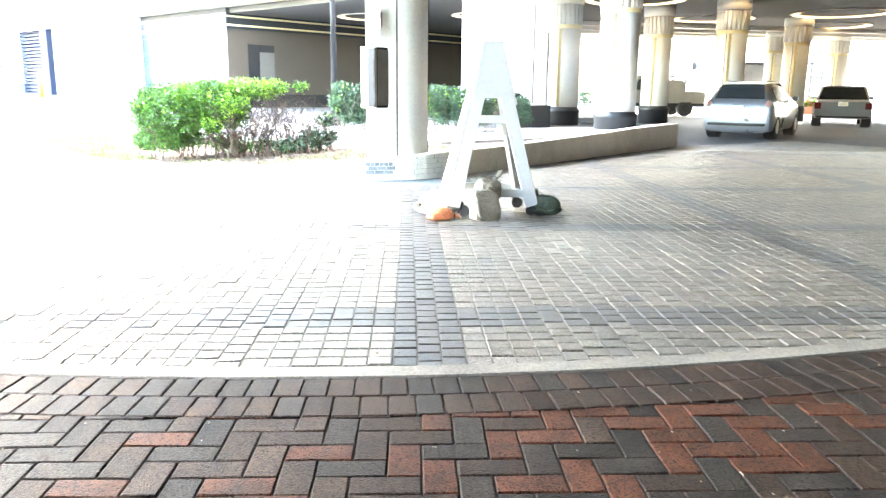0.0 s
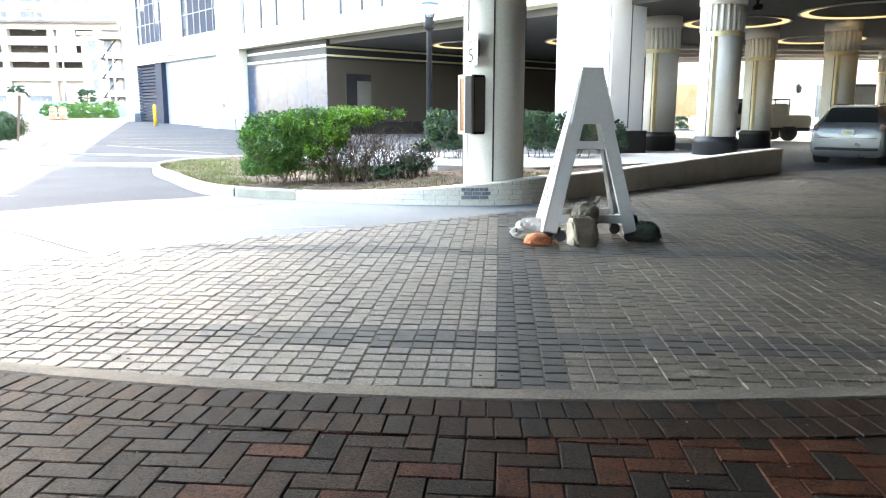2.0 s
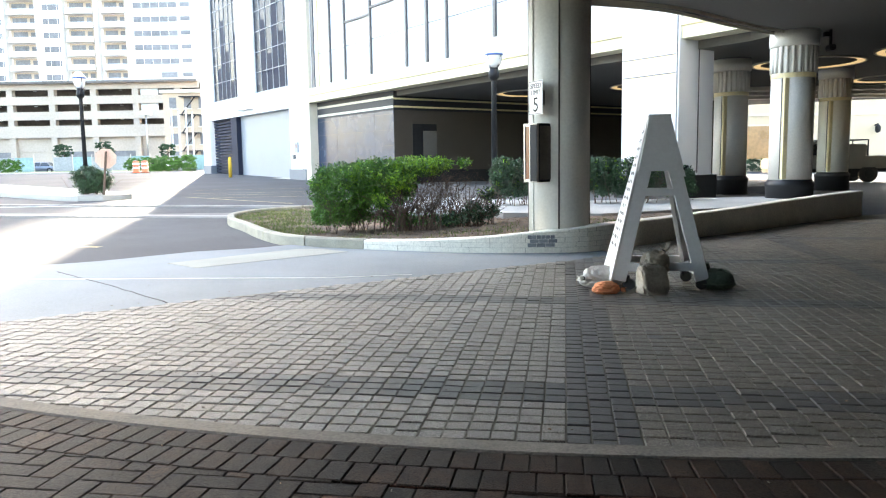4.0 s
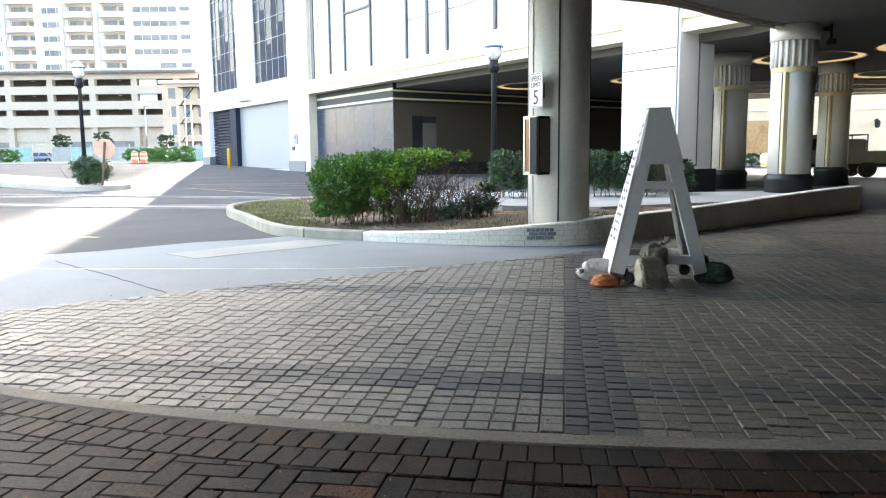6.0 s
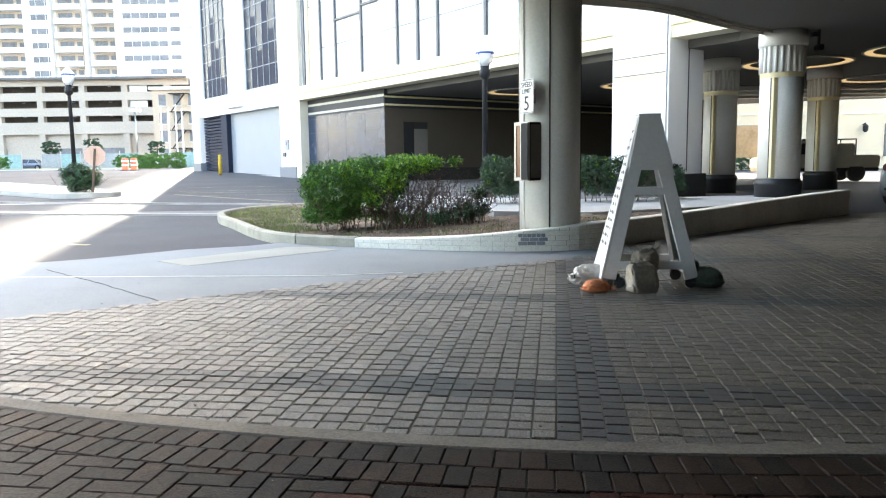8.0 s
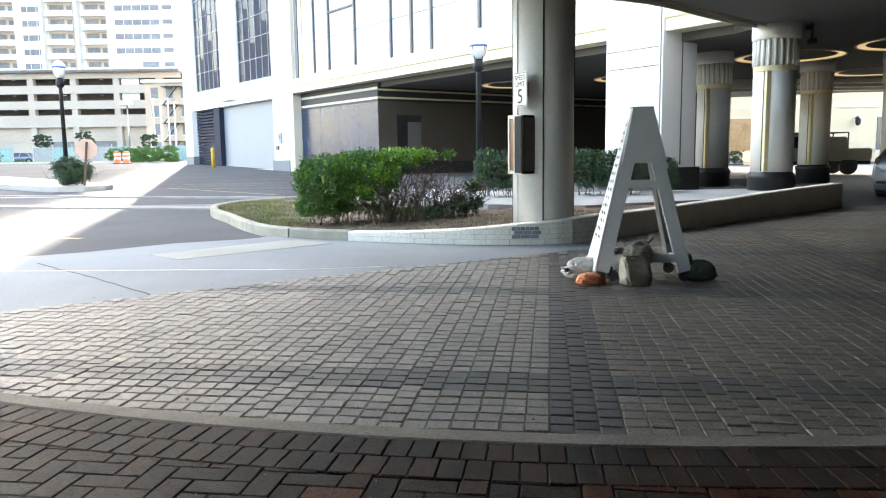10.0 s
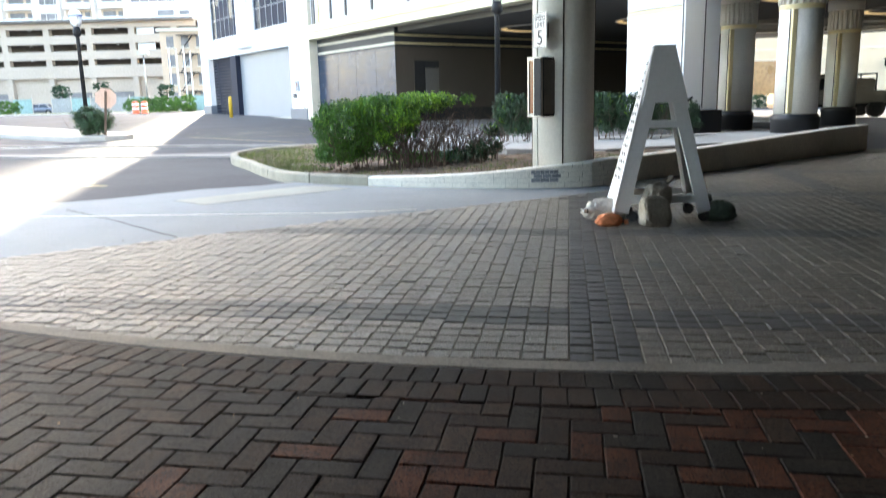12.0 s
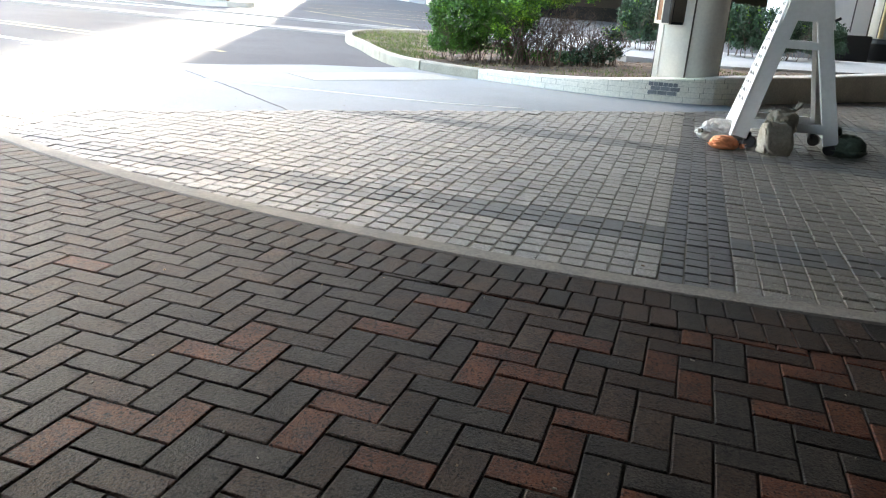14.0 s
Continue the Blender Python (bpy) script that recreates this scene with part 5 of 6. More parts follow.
def hatchback(m, paint_m, label):
    """A rounded five-door car, tail at y = 0: one skin from sill to roof, with set-in windows, lights and wheels."""
    t = thing("car", m, label, "car", "parked cars")
    line = ((0.0, 0.66, 0.78), (0.03, 0.93, 0.83), (0.09, 1.02, 0.85), (0.28, 1.26, 0.86), (0.46, 1.42, 0.86), (0.85, 1.49, 0.86), (1.5, 1.51, 0.86), (2.15, 1.47, 0.86), (2.65, 1.27, 0.86), (3.15, 1.02, 0.86), (3.7, 0.93, 0.85), (4.05, 0.82, 0.80), (4.2, 0.62, 0.70))

    def top(y):
        return float(np.interp(y, [q[0] for q in line], [q[1] for q in line]))

    def roof_half(y):
        return 0.84 - 0.24 * step(0.95, 1.45, top(y))
    rings = []
    for y, z, w in line:
        belt, r = min(z - 0.02, 0.96), roof_half(y)
        low = 0.34 if y in (0.0, 4.2) else 0.19
        half = [(w * 0.86, low - 0.04), (w * 1.0, low + 0.02), (w * 1.03, 0.58), (w * 0.99, belt - 0.06), (w * 0.95, belt), (min(r + 0.02, w * 0.94), max(belt + 0.004, z - 0.07)), (r * 0.82, z)]
        rings.append([(x, y, h) for x, h in half] + [(-x, y, h) for x, h in reversed(half)])
    body = part("body", loft(rings), paint_m, t, smooth=True)
    mod = body.modifiers.new("round", "SUBSURF")
    mod.levels = mod.render_levels = 2

    def sheet(name, grid, material, label_text, parent=t):
        bm = bmesh.new()
        rows = [[bm.verts.new(q) for q in row] for row in grid]
        back = [[bm.verts.new(Vector(q) * 0.985 + Vector((0, 0.03, 0.0))) for q in row] for row in grid]
        for r, u in ((rows, 1), (back, 0)):
            for a, b in zip(r, r[1:]):
                for i in range(len(a) - 1):
                    bm.faces.new((a[i], a[i + 1], b[i + 1], b[i]) if u else (a[i], b[i], b[i + 1], a[i + 1]))
        return part(name, bm, material, parent, label_text, smooth=True)
    sheet("rear_window", [[(x * (0.62 - 0.10 * f), 0.10 + 0.34 * f, top(0.10 + 0.34 * f) + 0.012) for x in (-1, -0.5, 0, 0.5, 1)] for f in (0, 0.33, 0.66, 1)], CARGLASS, "dark rear window")
    sheet("windscreen", [[(x * (0.56 + 0.10 * f), 2.2 + 0.85 * f, top(2.2 + 0.85 * f) + 0.012) for x in (-1, 0, 1)] for f in (0, 0.5, 1)], CARGLASS, "dark windscreen")
    for sx in (-1, 1):
        for a, b in ((0.62, 1.38), (1.46, 2.25)):
            grid = []
            for y in np.linspace(a, b, 4):
                zt = top(y) - 0.12
                grid.append([(sx * (0.825 + (roof_half(y) + 0.03 - 0.825) * (z - 0.96) / (top(y) - 0.07 - 0.96) + 0.012), float(y), z) for z in (1.0, (1.0 + zt) / 2, zt)])
            sheet("side_window", grid, CARGLASS, "dark side window")
        part("tail_light", box(sx * 0.68, sx * 0.80, 0.0, 0.14, 0.80, 1.00, 0.03), REDLENS, t, "red tail light")
        part("head_light", box(sx * 0.45, sx * 0.74, 4.0, 4.14, 0.62, 0.76, 0.03), CLEARLENS, t, "clear head light")
        part("mirror", box(sx * 0.84, sx * 1.0, 2.62, 2.74, 0.98, 1.11, 0.03), paint_m, t)
        part("roof_rail", beam((sx * 0.50, 0.80, 1.505), (sx * 0.50, 1.95, 1.505), 0.035, 0.03, 0.006), DARKMETAL, t, "dark roof rail")
        part("door_handle", box(sx * 0.85, sx * 0.885, 1.28, 1.42, 0.84, 0.88, 0.01), paint_m, t)
        part("door_line", box(sx * 0.85, sx * 0.866, 1.40, 1.41, 0.36, 0.94), RUBBER, t)
        for wy in (0.72, 3.35):
            part("wheel_arch", rod((sx * 0.60, wy, 0.33), (sx * 0.868, wy, 0.33), 0.355, seg=24), RUBBER, t)
            wh = part("wheel", lathe([(0.20, -0.09), (0.28, -0.1), (0.31, -0.07), (0.31, 0.07), (0.28, 0.1), (0.20, 0.09)], 24), RUBBER, t, "black tyre", smooth=True)
            wh.matrix_basis = pose(sx * 0.785, wy, 0.31, 0, 90, 0)
            part("rim", lathe([(0.18, -0.096), (0.195, -0.08), (0.195, 0.08), (0.18, 0.096)], 20), STEEL, wh, "steel wheel rim")
    part("spoiler", box(-0.55, 0.55, 0.36, 0.56, 1.44, 1.475, 0.015), paint_m, t, "roof spoiler")
    part("bumper", box(-0.80, 0.80, -0.09, 0.10, 0.42, 0.62, 0.05), paint_m, t)
    part("bumper_strip", box(-0.72, 0.72, -0.10, -0.05, 0.34, 0.41, 0.015), RUBBER, t, "black bumper strip")
    part("tailgate_line", box(-0.66, 0.66, -0.012, 0.02, 0.645, 0.655), RUBBER, t)
    p = part("number_plate", box(-0.15, 0.15, -0.025, 0.02, 0.72, 0.86, 0.004), WHITE, t, "pale number plate")
    part("plate_bar", box(-0.11, 0.11, -0.029, -0.025, 0.765, 0.82), GOLD, p, "plain bar")
    return t


hatchback(pose(11.0, 17.0, 0, 0, 0, -46) @ Matrix.Diagonal((0.95, 0.95, 0.93, 1)), SILVER, "silver hatchback with roof rails, parked under the canopy")
car(pose(18.6, 22.6, 0, 0, 0, -38), GREYP, "old grey sedan parked under the canopy",
    [(0.0, 0.36, 0.86, 0.94), (0.15, 0.30, 0.90, 0.98), (1.1, 0.24, 0.92, 1.0), (3.1, 0.24, 0.90, 1.0), (4.4, 0.30, 0.84, 0.97), (4.65, 0.38, 0.74, 0.92)],
    (0.95, 1.35, 2.5, 3.25, 0.90, 1.38), wheel_y=(0.95, 3.7), width=1.8)
TRUCKP = mat("dull_truck_paint", (0.26, 0.25, 0.225), 0.5, 0.2, grain=60, blotch=2, vary=0.2, bump=0.05)
pick = thing("pickup_truck", pose(19.3, 33.2, 0.0, 0, 0, 84), "grey pickup truck parked beyond the columns", "truck")
part("chassis", box(-0.85, 0.85, 0.0, 4.9, 0.45, 0.62, 0.03), DARKMETAL, pick)
part("cargo_bed", box(-0.92, 0.92, 0.0, 2.1, 0.6, 1.15, 0.05), TRUCKP, pick, "open cargo bed")
part("cab", loft([[(-0.9, 2.15, 0.6), (0.9, 2.15, 0.6), (0.9, 3.9, 0.6), (-0.9, 3.9, 0.6)], [(-0.9, 2.15, 1.15), (0.9, 2.15, 1.15), (0.9, 3.9, 1.12), (-0.9, 3.9, 1.12)], [(-0.72, 2.3, 1.8), (0.72, 2.3, 1.8), (0.72, 3.3, 1.8), (-0.72, 3.3, 1.8)]]), TRUCKP, pick)
part("bonnet", box(-0.88, 0.88, 3.9, 4.95, 0.55, 1.1, 0.08), TRUCKP, pick)
for sx in (-1, 1):
    part("side_window", loft([[(sx * 0.88, 2.4, 1.2), (sx * 0.905, 2.4, 1.2), (sx * 0.905, 3.55, 1.2), (sx * 0.88, 3.55, 1.2)], [(sx * 0.75, 2.45, 1.68), (sx * 0.78, 2.45, 1.68), (sx * 0.78, 3.2, 1.68), (sx * 0.75, 3.2, 1.68)]]), CARGLASS, pick)
    for wy in (0.95, 4.2):
        wh = part("wheel", lathe([(0.22, -0.11), (0.34, -0.12), (0.38, -0.08), (0.38, 0.08), (0.34, 0.12), (0.22, 0.11)], 20), RUBBER, pick, smooth=True)
        wh.matrix_basis = pose(sx * 0.8, wy, 0.38, 0, 90, 0)
        part("rim", lathe([(0.2, -0.125), (0.2, 0.125)], 16), DARKMETAL, wh)

part("tool_chest", box(-0.8, 0.8, 1.0, 2.05, 1.1, 1.66, 0.06), TRUCKP, pick, "covered load on the bed")
for sx in (-0.78, 0.78):
    part("rack_post", beam((sx, 0.98, 1.15), (sx, 0.98, 1.84), 0.05, 0.05, 0.005), DARKMETAL, pick)
    part("rack_rail", beam((sx, 0.98, 1.84), (sx, 3.3, 1.84), 0.05, 0.05, 0.005), DARKMETAL, pick)
part("rack_rail", beam((-0.78, 0.98, 1.84), (0.78, 0.98, 1.84), 0.05, 0.05, 0.005), DARKMETAL, pick)
eye = thing("security_camera", Matrix.Translation((8.16, 16.2, 3.5)), "small dark security camera hung beside the column head", "camera")
part("bracket", beam((-0.15, 0, 0.2), (-0.02, 0, 0.2), 0.1, 0.1, 0.01), DARKMETAL, eye)
part("stem", beam((0, 0, -0.02), (0, 0, 0.3), 0.05, 0.05, 0.008), DARKMETAL, eye)
part("housing", box(-0.06, 0.06, -0.14, 0.1, -0.14, -0.02, 0.02), DARKMETAL, eye)

# ---- beyond the canopy ----
SLATE = mat("slate_panel", (0.10, 0.105, 0.11), 0.5, grain=20, blotch=1, vary=0.2, bump=0.05)
TERRACOTTA = mat("terracotta", (0.34, 0.13, 0.07), 0.8, grain=40, blotch=3, vary=0.25, bump=0.2)
REDBLOOM = mat("red_bloom", (0.45, 0.05, 0.03), 0.6, vary=0.3, bump=0, island=0.3)
BEIGE = mat("beige_render", (0.62, 0.54, 0.40), 0.8, grain=30, blotch=0.6, vary=0.1, bump=0.1)
# window glow put into the base colour; the glass emits no light
AMBER = mat("amber_glow_glass", (0.36, 0.21, 0.09), 0.3, grain=4, blotch=0.8, vary=0.3, bump=0)
shop = thing("beige_building", Matrix.Translation((0, 0, 0)), "low beige building across the side street", "building")
part("wall", box(19.5, 75, 62, 74, 0, 6.4), BEIGE, shop)
part("parapet", box(19.3, 75.2, 61.8, 62.2, 6.4, 6.8), CREAM, shop)
part("band", box(19.5, 75, 61.9, 62.0, 4.5, 4.7), CREAM, shop)
for i in range(6):
    x = 24.75 + 6.2 * i
    w = part("window", box(x, x + 2.0, 61.94, 62.02, 1.0, 3.7), AMBER if i == 0 else GLASS, shop, "shop window with a warm glow put into its colour" if i == 0 else "dark shop window")
    part("frame", box(x - 0.1, x + 2.1, 61.9, 61.95, 3.7, 3.85), CREAM, w)
    part("sill", box(x - 0.12, x + 2.12, 61.86, 61.97, 0.85, 1.0), CREAM, w)
wl = thing("wall_lamp", Matrix.Translation((35.2, 61.9, 3.3)), "small dark lantern on the beige wall", "wall lamp")
part("arm", beam((0, 0, 0.3), (0, -0.5, 0.45), 0.08, 0.08, 0.01), DARKMETAL, wl)
part("lantern", lathe([(0.08, -0.3), (0.2, -0.18), (0.22, 0.2), (0.1, 0.34), (0.03, 0.4)], 12, at=(0, -0.5, 0)), DARKMETAL, wl)

shrub("street_hedge", 25.8, 60.3, 0.0, 2.4, 0.6, 1.05, 2600, [LEAFD], "dark green hedge along the beige building", 71, twigs=6, size=0.16, low=0.0)
# beams added so the far ceiling shows bands of light and dark
for y in (28.6, 30.6, 32.4):
    bar = part("ceiling_beam", box(8.2, 40, y, y + 0.45, CEILING - 0.16, CEILING + 0.01, 0.02), CREAM)
    tagged(bar, "plaster beam added for the ceiling's light and dark bands", "beam", kind="structure")
booth = thing("entrance_booth", Matrix.Translation((24.0, 36.0, 0)), "dark grey booth beyond the columns", "booth")
part("wall", box(-0.75, 0.75, 0, 1.6, 0.0, 2.55, 0.02), SLATE, booth)
part("roof_edge", box(-0.85, 0.85, -0.1, 1.7, 2.55, 2.68, 0.02), DARKMETAL, booth)
part("panel", box(-0.6, -0.05, -0.03, 0.0, 0.3, 2.2, 0.005), FIN, booth, "grey door panel")
glazing = thing("glazed_screen", Matrix.Translation((29.1, 38.0, 0)), "dark framed glazed screen beside the far column", "window screen")
for x in (-0.75, -0.1, 0.6):
    part("frame_post", box(x - 0.05, x + 0.05, -0.05, 0.05, 0.3, 3.6, 0.005), DARKMETAL, glazing)
for z in (0.9, 2.0, 2.75):
    part("frame_rail", box(-0.75, 0.6, -0.04, 0.04, z - 0.05, z + 0.05, 0.005), DARKMETAL, glazing)
trough = thing("flower_trough", Matrix.Translation((27.5, 36.0, 0)), "terracotta trough of low green plants and red flowers", "planter")
part("trough", box(-0.9, 0.9, -0.25, 0.25, 0.0, 0.42, 0.03), TERRACOTTA, trough, "terracotta trough")
tr = np.random.default_rng(8)
for nm, mt, count in (("leaves", LEAF, 500), ("flowers", REDBLOOM, 110)):
    c = tr.uniform((-0.85, -0.22, 0.40), (0.85, 0.22, 0.85), (count, 3))
    e, f2 = tr.normal(0, 0.05, (count, 3)), tr.normal(0, 0.05, (count, 3))
    lump = from_arrays(nm, np.stack([c - e, c + f2, c + e, c - f2], 1).reshape(-1, 3), np.arange(count * 4).reshape(-1, 4), mt, trough)
    lump["kind"] = "stuff"

# ---- far left: parking structure, apartment tower, tan block, fence ----
DECK = mat("deck_concrete", (0.50, 0.41, 0.33), 0.85, grain=3, blotch=0.1, vary=0.12, bump=0)
TOWERW = mat("tower_white", (0.80, 0.74, 0.68), 0.8, grain=3, blotch=0.1, vary=0.08, bump=0)
# shade of the open bays put into a colour; the roof edge shares it
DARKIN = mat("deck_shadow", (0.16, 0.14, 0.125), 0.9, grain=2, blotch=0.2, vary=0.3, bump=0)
TAN = mat("tan_brick", (0.55, 0.42, 0.31), 0.85, grain=6, blotch=0.3, vary=0.15, bump=0)
FARGLASS = mat("far_glass", (0.20, 0.19, 0.19), 0.6, grain=2, blotch=0.3, vary=0.35, bump=0)
G0 = 0.7
deck = thing("parking_structure", Matrix.Translation((0, 140, G0)), "four-storey concrete parking structure with dark open bays", "building")
# solid core, coloured dark for the shade inside the bays
part("core", box(-140, -46.3, 4.5, 30, 0, 15.6), DARKIN, deck, "dark core with the bays' shade in its colour")
for z0, z1 in ((6.3, 8.5), (9.6, 11.1), (12.4, 13.9), (15.1, 16.2)):
    part("parapet", box(-140, -46, 0, 0.5, z0, z1), DECK, deck, "concrete parapet band")
for z in (8.3, 10.9, 13.7):
    part("floor_slab", box(-140, -46, 0.5, 5.0, z - 0.3, z), DECK, deck)
part("roof", box(-140, -46, -0.9, 30, 16.2, 16.5), DECK, deck)
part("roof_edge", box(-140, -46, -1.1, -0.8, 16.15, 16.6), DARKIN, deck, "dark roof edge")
for i in range(12):
    x = -50.0 - 7.85 * i
    part("pillar", box(x - 0.55, x + 0.55, 0.06, 1.2, 0, 16.2), DECK, deck)
    part("wall_infill", box(x - 7.3, x - 0.55, 0.9, 1.2, 3.7, 6.35), DECK, deck, "recessed concrete wall")
    part("shop_front", box(x - 7.2, x - 0.6, 1.0, 1.15, 0.2, 3.7), FARGLASS if i % 3 else DECK, deck, "glazed shop front")
    for z in (8.6, 11.2, 14.0):
        if i > 0:
            part("deck_lamp", box(x - 4.6 + (i * 37 % 5) * 0.5, x - 4.1 + (i * 37 % 5) * 0.5, 1.5, 1.9, z + 1.0, z + 1.08), WHITE, deck, "small pale ceiling lamp")
for z in (11.15, 13.95):
    part("screen_panel", box(-57.0, -53.8, 0.55, 0.7, z, z + 1.25), PANEL, deck, "pale screen panel in a bay")

flats = thing("apartment_tower", Matrix.Translation((0, 165, G0)), "white high-rise apartment tower with balconies", "building")
part("wall", slab([(-150, 0), (-49.2, 0), (-54.4, 18), (-150, 18)], 0, 112), TOWERW, flats)
blocks = [(-67.5, -58.0, "strip"), (-57.3, -55.2, "small"), (-74.3, -68.9, "balc"), (-81.9, -75.9, "balc"), (-87.4, -83.0, "win"), (-94.5, -88.2, "balc"), (-100.0, -95.5, "win"), (-108.0, -101.0, "balc")]


def bowed(a, b, out, z0, z1, thick=0.0):
    """A slab or thin wall whose front bows out between a and b."""
    n = 8
    front = [(a + (b - a) * i / n, -out * (0.72 + 0.28 * math.sin(math.pi * i / n))) for i in range(n + 1)]
    back = [(x, y + thick) for x, y in reversed(front)] if thick else [(b, 0.0), (a, 0.0)]
    return slab(front + back, z0, z1)


for fl in range(14):
    z = 18.9 + 2.98 * fl
    for a, b, kind in blocks:
        if kind == "strip" and fl > 0:
            w = part("window", box(a, b, -0.05, 0.1, z + 1.0, z + 2.15), FARGLASS, flats)
            for i in range(5):
                part("mullion", box(a + (b - a) * i / 5 - 0.05, a + (b - a) * i / 5 + 0.05, -0.08, 0.0, z + 1.0, z + 2.15), TOWERW, w)
        elif kind == "strip":
            part("window", box(-62.0, -58.5, -0.05, 0.1, z + 0.9, z + 2.2), FARGLASS, flats)
            part("balustrade", box(-62.3, -58.2, -0.9, -0.8, z + 0.1, z + 0.95), PANEL, flats, "pale glass balustrade")
        elif kind == "small":
            part("window", box(a, b, -0.05, 0.1, z + 1.2, z + 2.1), FARGLASS, flats)
            part("window_panel", box(a + 0.1, b - 0.1, -0.2, -0.02, z + 0.1, z + 0.95), PANEL, flats)
        elif kind == "win":
            for i, (u, v) in enumerate(((0.05, 0.3), (0.33, 0.75), (0.78, 0.97))):
                part("window", box(a + (b - a) * u, a + (b - a) * v, -0.05, 0.1, z + 0.9, z + 2.1), FARGLASS, flats)
        else:
            bal = part("balcony", bowed(a, b, 1.7, z - 0.18, z + 0.08), TOWERW, flats)
            part("balustrade", bowed(a + 0.05, b - 0.05, 1.68, z + 0.08, z + 1.0, 0.08), PANEL, bal, "pale glass balustrade")
            w = (b - a)
            part("balcony_door", box(a + 0.12 * w, a + 0.62 * w, -0.05, 0.1, z + 0.1, z + 2.3), FARGLASS, flats, "dark balcony door")
            part("recess_window", box(a + 0.72 * w, a + 0.9 * w, -0.05, 0.1, z + 0.9, z + 2.2), FARGLASS, flats)
            part("recess_wall", box(a + 0.04 * w, a + 0.96 * w, -0.03, 0.05, z + 0.1, z + 2.6), TAN, flats, "tan balcony wall")
for x in (-68.3, -75.1, -82.5, -87.8, -95.0, -100.5):
    part("fin", box(x - 0.3, x + 0.3, -1.6, 0, 16, 112), TOWERW, flats)

tan = thing("tan_house", Matrix.Translation((0, 118, G0)), "tan brick apartment house with fire escape", "building")
part("wall", box(-44.4, -34, 0, 14, 0, 12.0), TAN, tan)
part("cornice", box(-44.8, -33.6, -0.4, 14, 12.0, 12.5), CREAM, tan)
for fl in range(4):
    for i in range(4):
        x = -43.4 + 2.3 * i
        w = part("window", box(x, x + 1.1, -0.05, 0.1, 1.2 + 2.8 * fl, 2.9 + 2.8 * fl), FARGLASS, tan)
        part("sill", box(x - 0.15, x + 1.25, -0.15, 0.0, 1.05 + 2.8 * fl, 1.2 + 2.8 * fl), CREAM, w)
    fe = part("fire_escape", box(-41.5, -38.5, -1.2, -0.1, 2.9 + 2.8 * fl, 3.0 + 2.8 * fl), DARKMETAL, tan, "dark iron fire escape")
    part("ladder", beam((-41.2, -1.0, 0.2 + 2.8 * fl), (-39.0, -1.0, 2.95 + 2.8 * fl), 0.3, 0.1, 0), DARKMETAL, fe)

fence = thing("mesh_fence", Matrix.Translation((0, 92, G0)), "pale wire mesh fence with teal screening", "fence")
MESHGREY = mat("grey_mesh", (0.30, 0.31, 0.30), 0.8, grain=6, blotch=0.4, vary=0.3, bump=0)
TEAL = mat("teal_screen", (0.24, 0.36, 0.34), 0.8, grain=4, blotch=0.4, vary=0.25, bump=0)
for i in range(24):
    x = -75 + 2.4 * i
    part("post", rod((x, 0, -0.1), (x, 0, 2.2), 0.06, seg=6), STEEL, fence)
for i in range(23):
    x = -75 + 2.4 * i
    if i % 6 != 4:
        part("screen", box(x + 0.06, x + 2.34, -0.02, 0.02, 0.1, 1.9), TEAL if i % 3 == 0 else MESHGREY, fence)
VERGE = mat("verge_grass", (0.20, 0.22, 0.08), 0.9, grain=3, blotch=0.4, vary=0.3, bump=0)
verge = part("verge", slab([(-90, 86), (-31, 78), (-30, 84), (-90, 91)], 0.5, lambda x, y: rise(x, y) + 0.08), VERGE)
tagged(verge, "sunlit grass verge along the street", "grass", kind="structure")
pav = part("far_pavement", slab([(-90, 80), (-31, 72), (-31, 77.6), (-90, 85.6)], 0.4, lambda x, y: rise(x, y) + 0.05), PALE)
tagged(pav, "pale far pavement", "pavement", kind="structure")
for i, (x, y, r) in enumerate(((-33, 80, 1.6), (-30, 76, 1.5), (-27, 72, 1.3), (-52, 84, 1.8), (-48, 82, 1.2), (-24.5, 70, 1.1))):
    shrub("roadside_shrub", x, y, rise(x, y), r, 1.0, 1.5, 4000, [LEAF], "sunlit green shrub by the street", 40 + i, twigs=6, size=0.14, low=0.0)
for i, (x, y, h) in enumerate(((-40.0, 100, 8.0), (-36.6, 100, 8.2), (-36.0, 101, 8.0), (-34.3, 99, 8.2), (-33.5, 99, 7.6))):
    t = thing("utility_pole", Matrix.Translation((x, y, G0 - 0.1)), "pale slender pole by the street", "pole", "street poles")
    part("pole", lathe([(0.13, 0), (0.08, h)], 10), PANEL if i else STEEL, t, smooth=True)
    part("head", box(-0.7, 0.7, -0.4, 0.4, h - 0.5, h - 0.1, 0.05) if i == 0 else box(-0.12, 0.12, -0.12, 0.12, h, h + 0.2, 0.03), STEEL, t, "lamp head")
for i, (x, y) in enumerate(((-37, 96), (-33, 95), (-47, 98), (-51.5, 98.5))):
    car(pose(x, y, G0 - 0.05, 0, 0, 88 + 3 * i), (SILVER, WHITE, GREYP, SILVER)[i], "parked car along the far street",
        [(0.0, 0.36, 0.86, 0.94), (0.15, 0.30, 0.90, 0.98), (1.1, 0.24, 0.92, 1.0), (3.1, 0.24, 0.90, 1.0), (4.2, 0.30, 0.80, 0.95), (4.4, 0.38, 0.70, 0.9)],
        (0.6, 1.1, 2.5, 3.3, 0.90, 1.42), plate=False)

